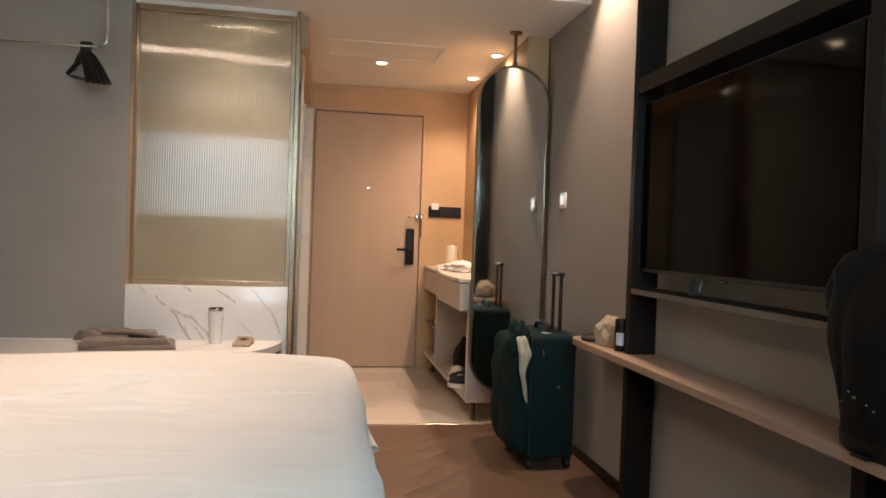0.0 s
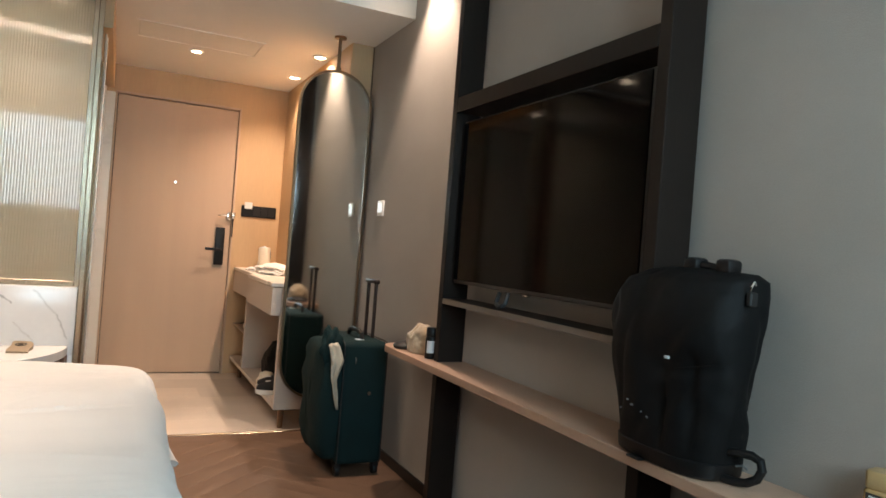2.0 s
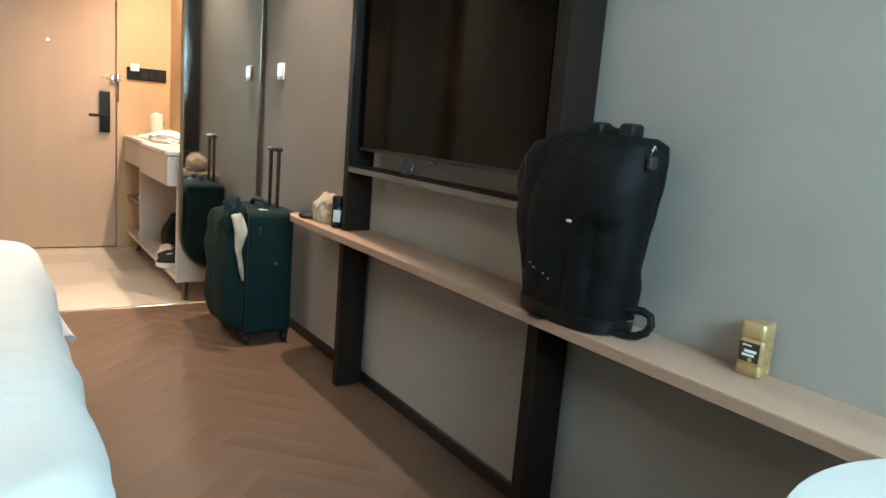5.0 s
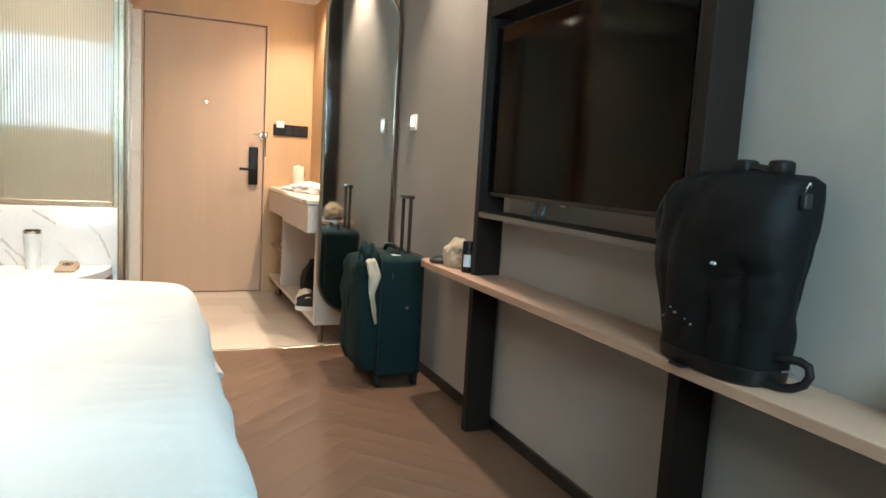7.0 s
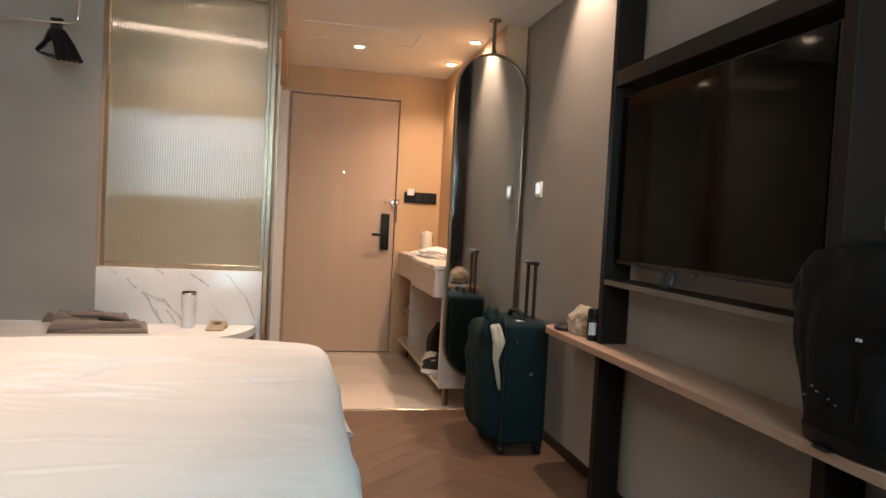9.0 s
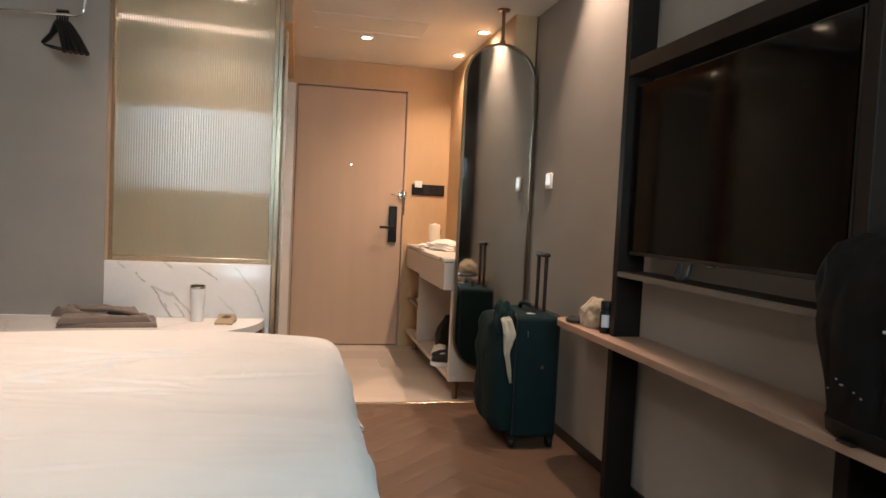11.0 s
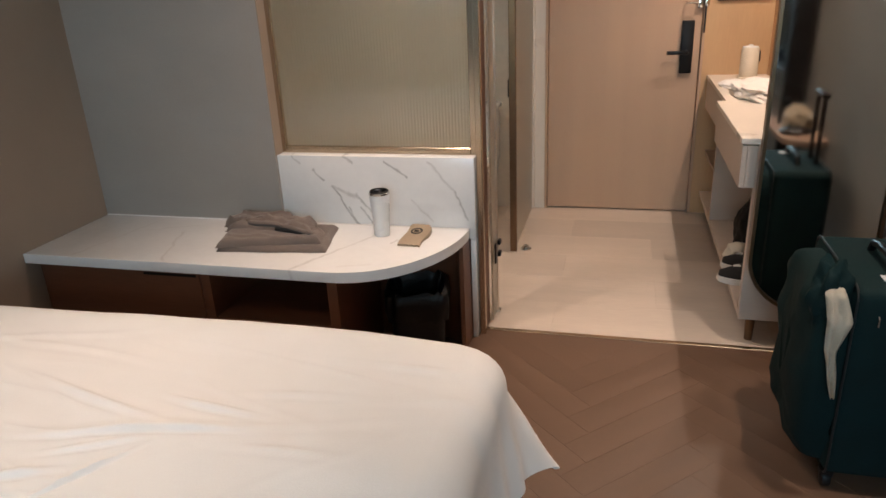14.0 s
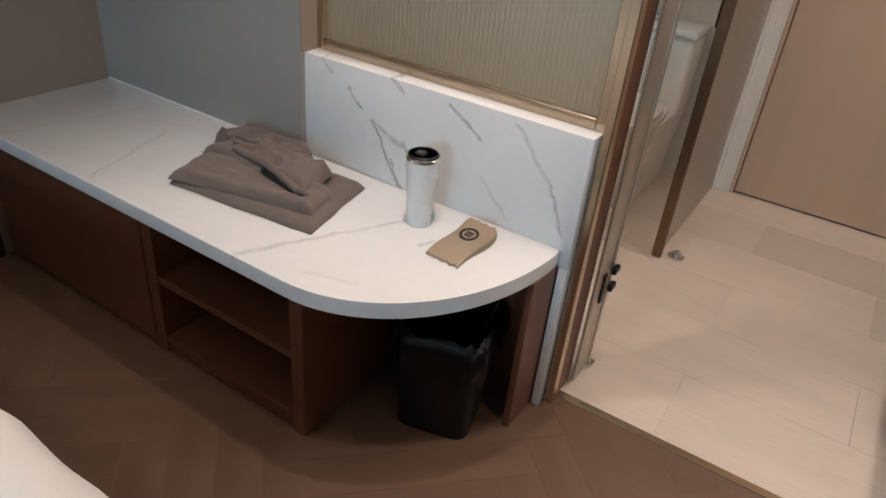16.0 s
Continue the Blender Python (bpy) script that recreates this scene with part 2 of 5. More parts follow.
M = dict(
    grey_wall=mat("grey_fabric_wallpaper", (0.345, 0.315, 0.285), 0.85, var=0.05, scale=2.5, fine=260, bump=0.25, stretch=(1, 1, 1.6)),
    brown_wall=mat("taupe_wallpaper", (0.31, 0.235, 0.18), 0.85, var=0.05, scale=2.5, fine=260, bump=0.2),
    entry_wall=mat("oak_veneer_wall", (0.55, 0.36, 0.20), 0.55, var=0.05, scale=1.5, fine=60, bump=0.06, stretch=(3, 3, 0.25)),
    door=mat("pale_oak_laminate", (0.52, 0.36, 0.25), 0.5, var=0.025, scale=2.0, fine=60, bump=0.05, stretch=(5, 5, 0.3)),
    ceiling=mat("white_ceiling_paint", (0.78, 0.76, 0.72), 0.9, var=0.02, scale=2, fine=150, bump=0.06),
    bronze=mat("brushed_champagne_bronze", (0.55, 0.45, 0.34), 0.24, 1.0, var=0.05, scale=4, fine=120, bump=0.03, stretch=(1, 1, 0.1)),
    dark_bronze=mat("dark_bronze_metal", (0.20, 0.13, 0.08), 0.35, 1.0, var=0.08, scale=6, bump=0.02),
    black_frame=mat("black_brown_laminate", (0.011, 0.0072, 0.0055), 0.46, var=0.12, scale=4, fine=70, bump=0.05, stretch=(4, 4, 0.3), spec=0.22),
    tv=mat("tv_glass", (0.0022, 0.0013, 0.0012), 0.05, var=0.1, bump=0.0, spec=0.13),
    # paler tone paints the light caught by the lower shelf's front edge
    edge_band=mat("grey_brown_lit_edge", (0.17, 0.135, 0.11), 0.5, var=0.1, bump=0.02),
    tv_back=mat("black_tv_plastic", (0.012, 0.012, 0.012), 0.4, var=0.1, bump=0.02),
    ledge=mat("light_oak_top", (0.43, 0.27, 0.19), 0.45, var=0.08, scale=2.0, fine=50, bump=0.06, stretch=(6, 0.4, 6)),
    walnut=mat("red_walnut_veneer", (0.145, 0.058, 0.030), 0.40, var=0.14, scale=2.0, fine=45, bump=0.06, stretch=(0.5, 5, 5)),
    marble=marble("white_marble_upstand", UPSTAND_VEINS, (1, 0, 1)),
    marble_top=marble("white_marble_top", TOP_VEINS, (1, 1, 0)),
    plank=mat("walnut_floor_plank", (0.122, 0.070, 0.044), 0.42, var=0.09, scale=2.0, fine=60, bump=0.06, stretch=(0.6, 6, 1), per_object=0.10, gl=0.18),
    grout=mat("floor_underlay", (0.175, 0.108, 0.072), 0.6, bump=0.1),
    tile=mat("beige_stone_tile", (0.55, 0.47, 0.395), 0.34, var=0.07, scale=1.6, fine=30, bump=0.02, stretch=(0.4, 3.0, 1), per_object=0.4),
    tile_grout=mat("tile_grout", (0.54, 0.46, 0.385), 0.8, bump=0.1),
    bath_wall=mat("beige_bath_tile", (0.58, 0.51, 0.42), 0.4, var=0.06, scale=1.6, fine=30, bump=0.02),
    skirting=mat("black_skirting", (0.012, 0.010, 0.009), 0.35, var=0.1, bump=0.02),
    linen=mat("white_duvet_cotton", (0.80, 0.775, 0.74), 0.8, var=0.02, scale=5, fine=300, bump=0.12, sheen=0.2),
    mattress=mat("white_mattress_ticking", (0.72, 0.70, 0.67), 0.85, var=0.03, bump=0.1),
    vanity=mat("pale_laminate", (0.56, 0.47, 0.40), 0.5, var=0.05, scale=2, fine=50, bump=0.04, stretch=(1, 1, 4)),
    vanity_top=mat("cream_stone_top", (0.74, 0.68, 0.60), 0.3, var=0.03, scale=5, bump=0.0),
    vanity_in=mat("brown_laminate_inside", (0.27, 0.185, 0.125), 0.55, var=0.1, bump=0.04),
    mirror=mat("silver_mirror", (0.82, 0.83, 0.80), 0.02, 1.0, var=0.0, bump=0.0),
    porcelain=mat("white_porcelain", (0.80, 0.78, 0.74), 0.12, var=0.015, bump=0.0),
    white=mat("white_plastic", (0.76, 0.75, 0.72), 0.35, var=0.02, bump=0.01),
    black=mat("black_plastic", (0.0055, 0.0055, 0.006), 0.42, var=0.1, bump=0.04, spec=0.3),
    chrome=mat("polished_steel", (0.75, 0.74, 0.72), 0.14, 1.0, var=0.03, bump=0.0),
    case=mat("dark_teal_canvas", (0.003, 0.0175, 0.0185), 0.8, var=0.15, scale=9, fine=320, bump=0.35, spec=0.2),
    handle_rod=mat("dark_brown_metal", (0.030, 0.016, 0.012), 0.35, 0.3, var=0.1, bump=0.0),
    case_trim=mat("black_piping", (0.010, 0.013, 0.014), 0.5, var=0.1, bump=0.05),
    pack=mat("black_coated_nylon", (0.0035, 0.0037, 0.004), 0.62, var=0.25, scale=9, fine=420, bump=0.2, spec=0.17),
    cloth=mat("taupe_cotton_cloth", (0.155, 0.118, 0.098), 0.9, var=0.08, scale=9, fine=300, bump=0.3, sheen=0.2),
    cream=mat("cream_cotton", (0.78, 0.71, 0.59), 0.9, var=0.08, scale=10, fine=250, bump=0.3),
    fleece=mat("cream_fleece", (0.40, 0.31, 0.21), 0.95, var=0.1, scale=20, fine=160, bump=0.6, sheen=0.4),
    kraft=mat("kraft_card", (0.35, 0.265, 0.18), 0.7, var=0.07, scale=8, fine=150, bump=0.08),
    ink=mat("dark_print", (0.022, 0.015, 0.011), 0.7, var=0.05, bump=0.0),
    scuff=mat("grey_scuff", (0.16, 0.165, 0.17), 0.5, var=0.1, bump=0.0),
    label_white=mat("white_label", (0.62, 0.64, 0.66), 0.5, var=0.03, bump=0.0),
    gold=mat("pale_gold_lid", (0.50, 0.35, 0.17), 0.35, 0.4, var=0.05, bump=0.0),
    coffee=mat("golden_jar", (0.36, 0.225, 0.09), 0.25, var=0.15, scale=20, bump=0.02, coat=0.4),
    cup=mat("white_enamel_steel", (0.80, 0.80, 0.79), 0.28, var=0.015, bump=0.0, coat=0.2),
    shoe=mat("black_suede", (0.015, 0.014, 0.014), 0.8, var=0.15, bump=0.2),
    bag=mat("black_bin_bag", (0.004, 0.004, 0.0045), 0.32, var=0.1, scale=14, fine=60, bump=0.5, spec=0.25),
    blue_plastic=mat("blue_grey_plastic", (0.025, 0.035, 0.042), 0.3, var=0.05, bump=0.0),
    pale_metal=mat("pale_champagne_metal", (0.74, 0.68, 0.60), 0.36, 1.0, var=0.04, scale=4, fine=120, bump=0.02, stretch=(1, 1, 0.1)),
    faint_print=mat("faint_brown_print", (0.16, 0.13, 0.10), 0.6, var=0.05, bump=0.0),
    bulb=glow("warm_lamp_face", (1.0, 0.85, 0.62), 40.0),
    # glow for the fill lamp added above the bed
    ring=glow("fill_lamp_glow", (1.0, 0.86, 0.70), 22.0),
    led=glow("switch_light", (0.75, 0.95, 1.0), 0.6),
    frosted=glassy("bronze_tinted_reeded_glass", (0.80, 0.77, 0.63), 0.85, coat=1.0),
    clear=glassy("clear_glass", (0.93, 0.95, 0.93), 0.0),
    frost_door=glassy("frosted_cream_glass", (0.86, 0.80, 0.70), 0.35),
)

# ---- mesh helpers ----


def bm_box(bm, x0, y0, z0, x1, y1, z1, bevel=0.0, seg=2):
    r = bmesh.ops.create_cube(bm, size=1)
    vs = r["verts"]
    bmesh.ops.scale(bm, vec=(x1 - x0, y1 - y0, z1 - z0), verts=vs)
    bmesh.ops.translate(bm, vec=((x0 + x1) / 2, (y0 + y1) / 2, (z0 + z1) / 2), verts=vs)
    if bevel:
        es = list({e for v in vs for e in v.link_edges})
        bmesh.ops.bevel(bm, geom=es, offset=bevel, segments=seg, affect="EDGES", profile=0.5)
    return bm


def box(x0, y0, z0, x1, y1, z1, bevel=0.003, seg=1):
    return bm_box(bmesh.new(), x0, y0, z0, x1, y1, z1, bevel, seg)


def cyl(x, y, z0, z1, r0, r1=None, seg=32, bevel=0.0, axis="z"):
    bm = bmesh.new()
    bmesh.ops.create_cone(bm, cap_ends=True, segments=seg, radius1=r0, radius2=r0 if r1 is None else r1, depth=z1 - z0)
    if bevel:
        es = [e for e in bm.edges if abs(e.verts[0].co.z - e.verts[1].co.z) < 1e-6]
        bmesh.ops.bevel(bm, geom=es, offset=bevel, segments=2, affect="EDGES", profile=0.5)
    if axis == "x":
        bmesh.ops.rotate(bm, matrix=Matrix.Rotation(radians(90), 3, "Y"), verts=bm.verts)
    if axis == "y":
        bmesh.ops.rotate(bm, matrix=Matrix.Rotation(radians(-90), 3, "X"), verts=bm.verts)
    mid = (z0 + z1) / 2
    bmesh.ops.translate(bm, vec={"z": (x, y, mid), "x": (mid, x, y), "y": (x, mid, y)}[axis], verts=bm.verts)
    return bm


def lathe(x, y, profile, seg=40):
    """A turned body from (radius, height) pairs, closed at both ends."""
    bm = bmesh.new()
    rings = []
    for r, z in profile:
        rings.append([bm.verts.new((x + r * math.cos(2 * math.pi * i / seg), y + r * math.sin(2 * math.pi * i / seg), z)) for i in range(seg)])
    for a, b in zip(rings, rings[1:]):
        for i in range(seg):
            bm.faces.new((a[i], a[(i + 1) % seg], b[(i + 1) % seg], b[i]))
    bm.faces.new(list(reversed(rings[0])))
    bm.faces.new(rings[-1])
    return bm


def tube(points, r, seg=10, bm=None):
    """A round bar along a line of points."""
    bm = bm or bmesh.new()
    pts = [Vector(p) for p in points]
    rings = []
    side = None
    for i, p in enumerate(pts):
        d = (pts[min(i + 1, len(pts) - 1)] - pts[max(i - 1, 0)]).normalized()
        if side is None:
            side = d.cross(Vector((0, 0, 1)) if abs(d.z) < 0.9 else Vector((1, 0, 0))).normalized()
        side = (side - d * side.dot(d)).normalized()
        up = d.cross(side)
        rings.append([bm.verts.new(p + r * (math.cos(2 * math.pi * k / seg) * side + math.sin(2 * math.pi * k / seg) * up)) for k in range(seg)])
    for a, b in zip(rings, rings[1:]):
        for k in range(seg):
            bm.faces.new((a[k], a[(k + 1) % seg], b[(k + 1) % seg], b[k]))
    bm.faces.new(list(reversed(rings[0])))
    bm.faces.new(rings[-1])
    return bm


def prism(outline, z0, z1, bevel=0.0):
    """An upright solid over a plan outline given anticlockwise."""
    bm = bmesh.new()
    low = [bm.verts.new((x, y, z0)) for x, y in outline]
    top = [bm.verts.new((x, y, z1)) for x, y in outline]
    bm.faces.new(list(reversed(low)))
    bm.faces.new(top)
    n = len(outline)
    for i in range(n):
        bm.faces.new((low[i], low[(i + 1) % n], top[(i + 1) % n], top[i]))
    if bevel:
        es = [e for e in bm.edges if abs(e.verts[0].co.z - e.verts[1].co.z) < 1e-6]
        bmesh.ops.bevel(bm, geom=es, offset=bevel, segments=2, affect="EDGES", profile=0.5)
    return bm


def mesh_of(name, bm, material, smooth=30):
    bmesh.ops.recalc_face_normals(bm, faces=bm.faces)
    if smooth:
        for f in bm.faces:
            f.smooth = True
        for e in bm.edges:
            if len(e.link_faces) == 2 and e.calc_face_angle(0) > radians(smooth):
                e.smooth = False
    me = bpy.data.meshes.new(name)
    bm.to_mesh(me)
    bm.free()
    me.materials.append(material)
    return me


def part(name, bm, material, parent, label="", smooth=30):
    ob = new(name, mesh_of(name, bm, material, smooth))
    ob.parent = parent
    if label:
        ob["label"] = label
    return ob


def whole(name, bm, material, label, category, kind="", group="", smooth=30):
    return tagged(new(name, mesh_of(name, bm, material, smooth)), label, category, group, kind)


def thing(name, label, category, kind="", group=""):
    return tagged(new(name), label, category, group, kind)

# ---- structure ----


def wall(name, pieces, material, label):
    bm = bmesh.new()
    for p in pieces:
        bm_box(bm, *p)
    return whole(name, bm, material, label, "wall", "structure", smooth=0)


T = 0.12
wall("wall_east", [(WALL_R, BACK - T, 0, WALL_R + T, 4.43, HIGH)], M["grey_wall"], "grey-taupe textured wallpaper wall behind the television")
wall("wall_east_entrance", [(STEP_R, 4.43, 0, WALL_R + T, DOOR_Y + T, LOW + 0.05)], M["entry_wall"], "light oak veneer wall beside the vanity")
wall("wall_north", [(0.80, DOOR_Y, 2.1, STEP_R, DOOR_Y + T, LOW + 0.05), (0.80, DOOR_Y, 0, 0.89, DOOR_Y + T, 2.1), (1.79, DOOR_Y, 0, STEP_R, DOOR_Y + T, 2.1)],
     M["entry_wall"], "light oak veneer wall round the entrance door")
wall("wall_bath_north", [(WALL_L - T, DOOR_Y, 0, 0.795, DOOR_Y + T, LOW + 0.05)], M["bath_wall"], "beige tiled bathroom wall")
wall("wall_bath_west", [(WALL_L - T, GREY_Y + 0.10, 0, WALL_L, DOOR_Y, LOW + 0.05)], M["bath_wall"], "beige tiled bathroom wall")
wall("wall_grey", [(WALL_L - T, GREY_Y, 0, -0.036, GREY_Y + 0.10, LOW + 0.05)], M["grey_wall"], "grey textured wallpaper wall above the bench")
wall("wall_west", [(WALL_L - T, BACK - T, 0, WALL_L, GREY_Y, HIGH)], M["brown_wall"], "taupe wallpaper wall beside the bed")
wall("wall_south", [(WALL_L, BACK - T, 0, 0.87, BACK, HIGH), (2.23, BACK - T, 0, WALL_R, BACK, HIGH), (0.87, BACK - T, 0, 2.23, BACK, 1.2), (0.87, BACK - T, 2.34, 2.23, BACK, HIGH)],
     M["brown_wall"], "taupe wallpaper wall round the window")
wall("partition_header", [(0.806, 4.425, 2.13, 0.87, DOOR_Y, LOW)], M["entry_wall"], "light oak veneer header above the bathroom opening")
whole("ceiling", bm_box(bm_box(bm_box(bmesh.new(), WALL_L - T, 3.79, LOW, WALL_R + T, DOOR_Y + T, LOW + 0.12), WALL_L - T, BACK - T, HIGH, WALL_R + T, 3.79, HIGH + 0.12),
      WALL_L - T, 3.79, LOW + 0.12, WALL_R + T, 3.91, HIGH + 0.12), M["ceiling"], "plain white painted ceiling with a lowered entrance part", "ceiling", "structure", smooth=0)
whole("floor_slab", box(WALL_L - T, BACK - T, -0.15, WALL_R + T, DOOR_Y + T, -0.012, 0), M["grout"], "dark screed under the floor boards", "floor", "structure", smooth=0)
whole("floor_underlay", box(WALL_L, BACK, -0.0118, WALL_R, LINE_Y - 0.0125, -0.0010, 0), M["grout"], "pale filler in the joints of the boards", "floor", "structure", smooth=0)
whole("floor_threshold", box(0.806, LINE_Y - 0.012, -0.012, STEP_R, LINE_Y + 0.012, 0.003, 0.001), M["bronze"], "thin bronze strip between boards and tiles", "threshold", "structure")

# skirting along the east wall
whole("baseboard_east", box(WALL_R - 0.012, BACK, 0.0, WALL_R, 4.43, 0.052), M["skirting"], "low glossy black skirting board", "baseboard", "structure")
whole("baseboard_west", box(WALL_L, BACK, 0.0, WALL_L + 0.012, 3.82, 0.085), M["skirting"], "low glossy black skirting board", "baseboard", "structure")
whole("trim_bronze", box(WALL_R - 0.006, 4.418, 0.0, WALL_R + 0.0, 4.43, LOW, 0.001), M["dark_bronze"], "slim dark bronze corner trim", "trim", "structure")
whole("trim_step", box(STEP_R + 0.002, 4.419, 0.0, WALL_R - 0.008, 4.4295, LOW, 0.0), M["entry_wall"], "light oak veneer return beside the mirror", "trim", "structure")

# access hatch in the entrance ceiling
hatch = thing("ceiling_hatch", "flush white access hatch in the entrance ceiling", "ceiling hatch")
bm = bmesh.new()
for q in ((0.98, 4.80, 1.72, 4.815), (0.98, 5.165, 1.72, 5.18), (0.98, 4.815, 0.995, 5.165), (1.705, 4.815, 1.72, 5.165)):
    bm_box(bm, q[0], q[1], LOW - 0.006, q[2], q[3], LOW + 0.002)
part("frame", bm, M["ceiling"], hatch, smooth=0)
part("panel", box(1.0, 4.82, LOW - 0.003, 1.70, 5.16, LOW + 0.002, 0.0015), M["ceiling"], hatch)

# air outlet in the fascia above
vent = thing("air_vent", "white linear air outlet in the ceiling fascia", "air vent")
part("frame", box(0.9, 3.776, LOW + 0.07, 2.0, 3.79, LOW + 0.24), M["white"], vent)
for k in range(5):
    part("slat", box(0.93, 3.766, LOW + 0.09 + 0.028 * k, 1.97, 3.776, LOW + 0.098 + 0.028 * k, 0.001), M["ceiling"], vent)


def downlight(x, y, z, label):
    d = thing("downlight", label, "ceiling light", group="recessed downlights")
    ring = bmesh.new()
    n = 40
    loops = []
    for r, h in ((0.030, z - 0.002), (0.034, z - 0.008), (0.044, z - 0.007), (0.047, z), (0.047, z + 0.004), (0.030, z + 0.004)):
        loops.append([ring.verts.new((x + r * math.cos(2 * math.pi * i / n), y + r * math.sin(2 * math.pi * i / n), h)) for i in range(n)])
    for a, b in zip(loops, loops[1:] + loops[:1]):
        for i in range(n):
            ring.faces.new((a[i], a[(i + 1) % n], b[(i + 1) % n], b[i]))
    part("trim_ring", ring, M["white"], d)
    part("lens", cyl(x, y, z - 0.004, z + 0.002, 0.0305, seg=32), M["bulb"], d, "glowing warm lens")


for sx, sy in SPOTS:
    downlight(sx, sy, LOW, "small round recessed downlight glowing warm in the entrance ceiling")
downlight(0.5, 4.02, LOW, "small round recessed downlight glowing warm above the bench")
downlight(2.19, 3.48, HIGH, "small round recessed downlight glowing warm beside the wall")
downlight(0.75, 3.58, HIGH, "small round recessed downlight glowing warm above the bed")
downlight(0.35, 5.35, LOW, "small round recessed downlight glowing in the bathroom ceiling")
# added fill lamp: gives the bed's extra warm beam a body
lamp = thing("added_fill_lamp", "added slim linear fill lamp that brightens the bed", "ceiling lamp")
part("body", box(-0.39, 2.15, HIGH - 0.035, 0.29, 2.25, HIGH, 0.01, 3), M["white"], lamp)
part("diffuser", box(-0.37, 2.165, HIGH - 0.06, 0.27, 2.235, HIGH - 0.036, 0.01, 3), M["ring"], lamp, "glowing warm face of the added fill lamp")

# window behind
win = thing("window_1", "wide aluminium window in the wall facing the entrance", "window", "structure")
for q in ((0.87, 1.2, 2.23, 1.25), (0.87, 2.29, 2.23, 2.34), (0.87, 1.25, 0.92, 2.29), (2.18, 1.25, 2.23, 2.29), (1.53, 1.25, 1.57, 2.29)):
    part("window_frame", box(q[0], BACK - 0.09, q[1], q[2], BACK - 0.03, q[3]), M["tv_back"], win)
for q in ((0.92, 1.53), (1.57, 2.18)):
    pane = part("pane", box(q[0], BACK - 0.065, 1.25, q[1], BACK - 0.057, 2.29, 0), M["clear"], win, smooth=0)
    pane.visible_shadow = False
part("window_sill", box(0.87, BACK - 0.03, 1.2, 2.23, BACK + 0.02, 1.22), M["marble"], win)

# entrance door
door = thing("door_1", "closed pale oak laminate hotel entrance door", "door", "structure")
part("leaf", box(0.904, DOOR_Y + 0.012, 0.008, 1.778, DOOR_Y + 0.055, 2.092, 0.003), M["door"], door)
for q in ((0.885, 0, 0.90, 2.115), (1.782, 0, 1.797, 2.115), (0.90, 2.098, 1.782, 2.115)):
    part("frame", box(q[0], DOOR_Y - 0.006, q[1], q[2], DOOR_Y + 0.06, q[3], 0.002), M["door"], door)
# black sheet behind the leaf paints the shade in the gap round it
part("seal", box(0.90, DOOR_Y + 0.05, 0.0, 1.782, DOOR_Y + 0.07, 2.098, 0), M["black"], door, "black sheet painting the shade in the door gap")
lock = part("lock_plate", box(1.668, DOOR_Y - 0.012, 0.862, 1.738, DOOR_Y + 0.013, 1.160, 0.006, 2), M["black"], door, "black electronic lock plate")
handle = bmesh.new()
tube([(1.703, DOOR_Y - 0.012, 0.985), (1.703, DOOR_Y - 0.055, 0.985)], 0.011, 14, handle)
bm_box(handle, 1.590, DOOR_Y - 0.066, 0.975, 1.712, DOOR_Y - 0.048, 0.996, 0.005)
part("lever_handle", handle, M["black"], lock)
part("peephole", cyl(1.345, 1.480, DOOR_Y - 0.002, DOOR_Y + 0.013, 0.0065, axis="y", seg=24), M["chrome"], door, "small chrome peephole")
latch = bmesh.new()
bm_box(latch, 1.745, DOOR_Y - 0.010, 1.225, 1.775, DOOR_Y + 0.012, 1.285, 0.003)
bm_box(latch, 1.782, DOOR_Y - 0.024, 1.235, 1.806, DOOR_Y - 0.006, 1.285, 0.003)
tube([(1.68, DOOR_Y - 0.01, 1.255), (1.70, DOOR_Y - 0.03, 1.255), (1.745, DOOR_Y - 0.03, 1.255)], 0.005, 8, latch)
part("door_guard", latch, M["chrome"], door, "small polished security latch")
part("strike_plate", box(1.786, DOOR_Y - 0.009, 1.09, 1.796, DOOR_Y - 0.005, 1.235, 0.001), M["black"], door, "black strike plate")

whole("trim_door_side", box(0.8225, DOOR_Y - 0.005, 0.0, 0.8845, DOOR_Y - 0.0005, 2.1, 0.001), M["vanity_top"], "pale cream strip beside the entrance door", "trim", "structure")

# key card and switch panel
panel = thing("key_card_panel", "long black switch panel holding a white key card", "switch panel")
part("plate", box(1.850, DOOR_Y - 0.012, 1.262, 2.125, DOOR_Y, 1.352, 0.003), M["black"], panel)
part("card", box(1.872, DOOR_Y - 0.022, 1.325, 1.932, DOOR_Y - 0.012, 1.378, 0.003), M["white"], panel, "white key card in its holder")
for k in range(3):
    part("switch", box(1.945 + 0.058 * k, DOOR_Y - 0.015, 1.272, 1.997 + 0.058 * k, DOOR_Y - 0.012, 1.342, 0.002), M["tv_back"], panel)

# room control by the television
sw = thing("wall_switch", "small white square room control on the taupe wall", "light switch")
part("plate", box(WALL_R - 0.012, 4.04, 1.278, WALL_R, 4.125, 1.365, 0.004, 2), M["white"], sw)
part("screen", box(WALL_R - 0.0135, 4.052, 1.30, WALL_R - 0.012, 4.113, 1.352, 0.0005), M["led"], sw, "pale lit display")

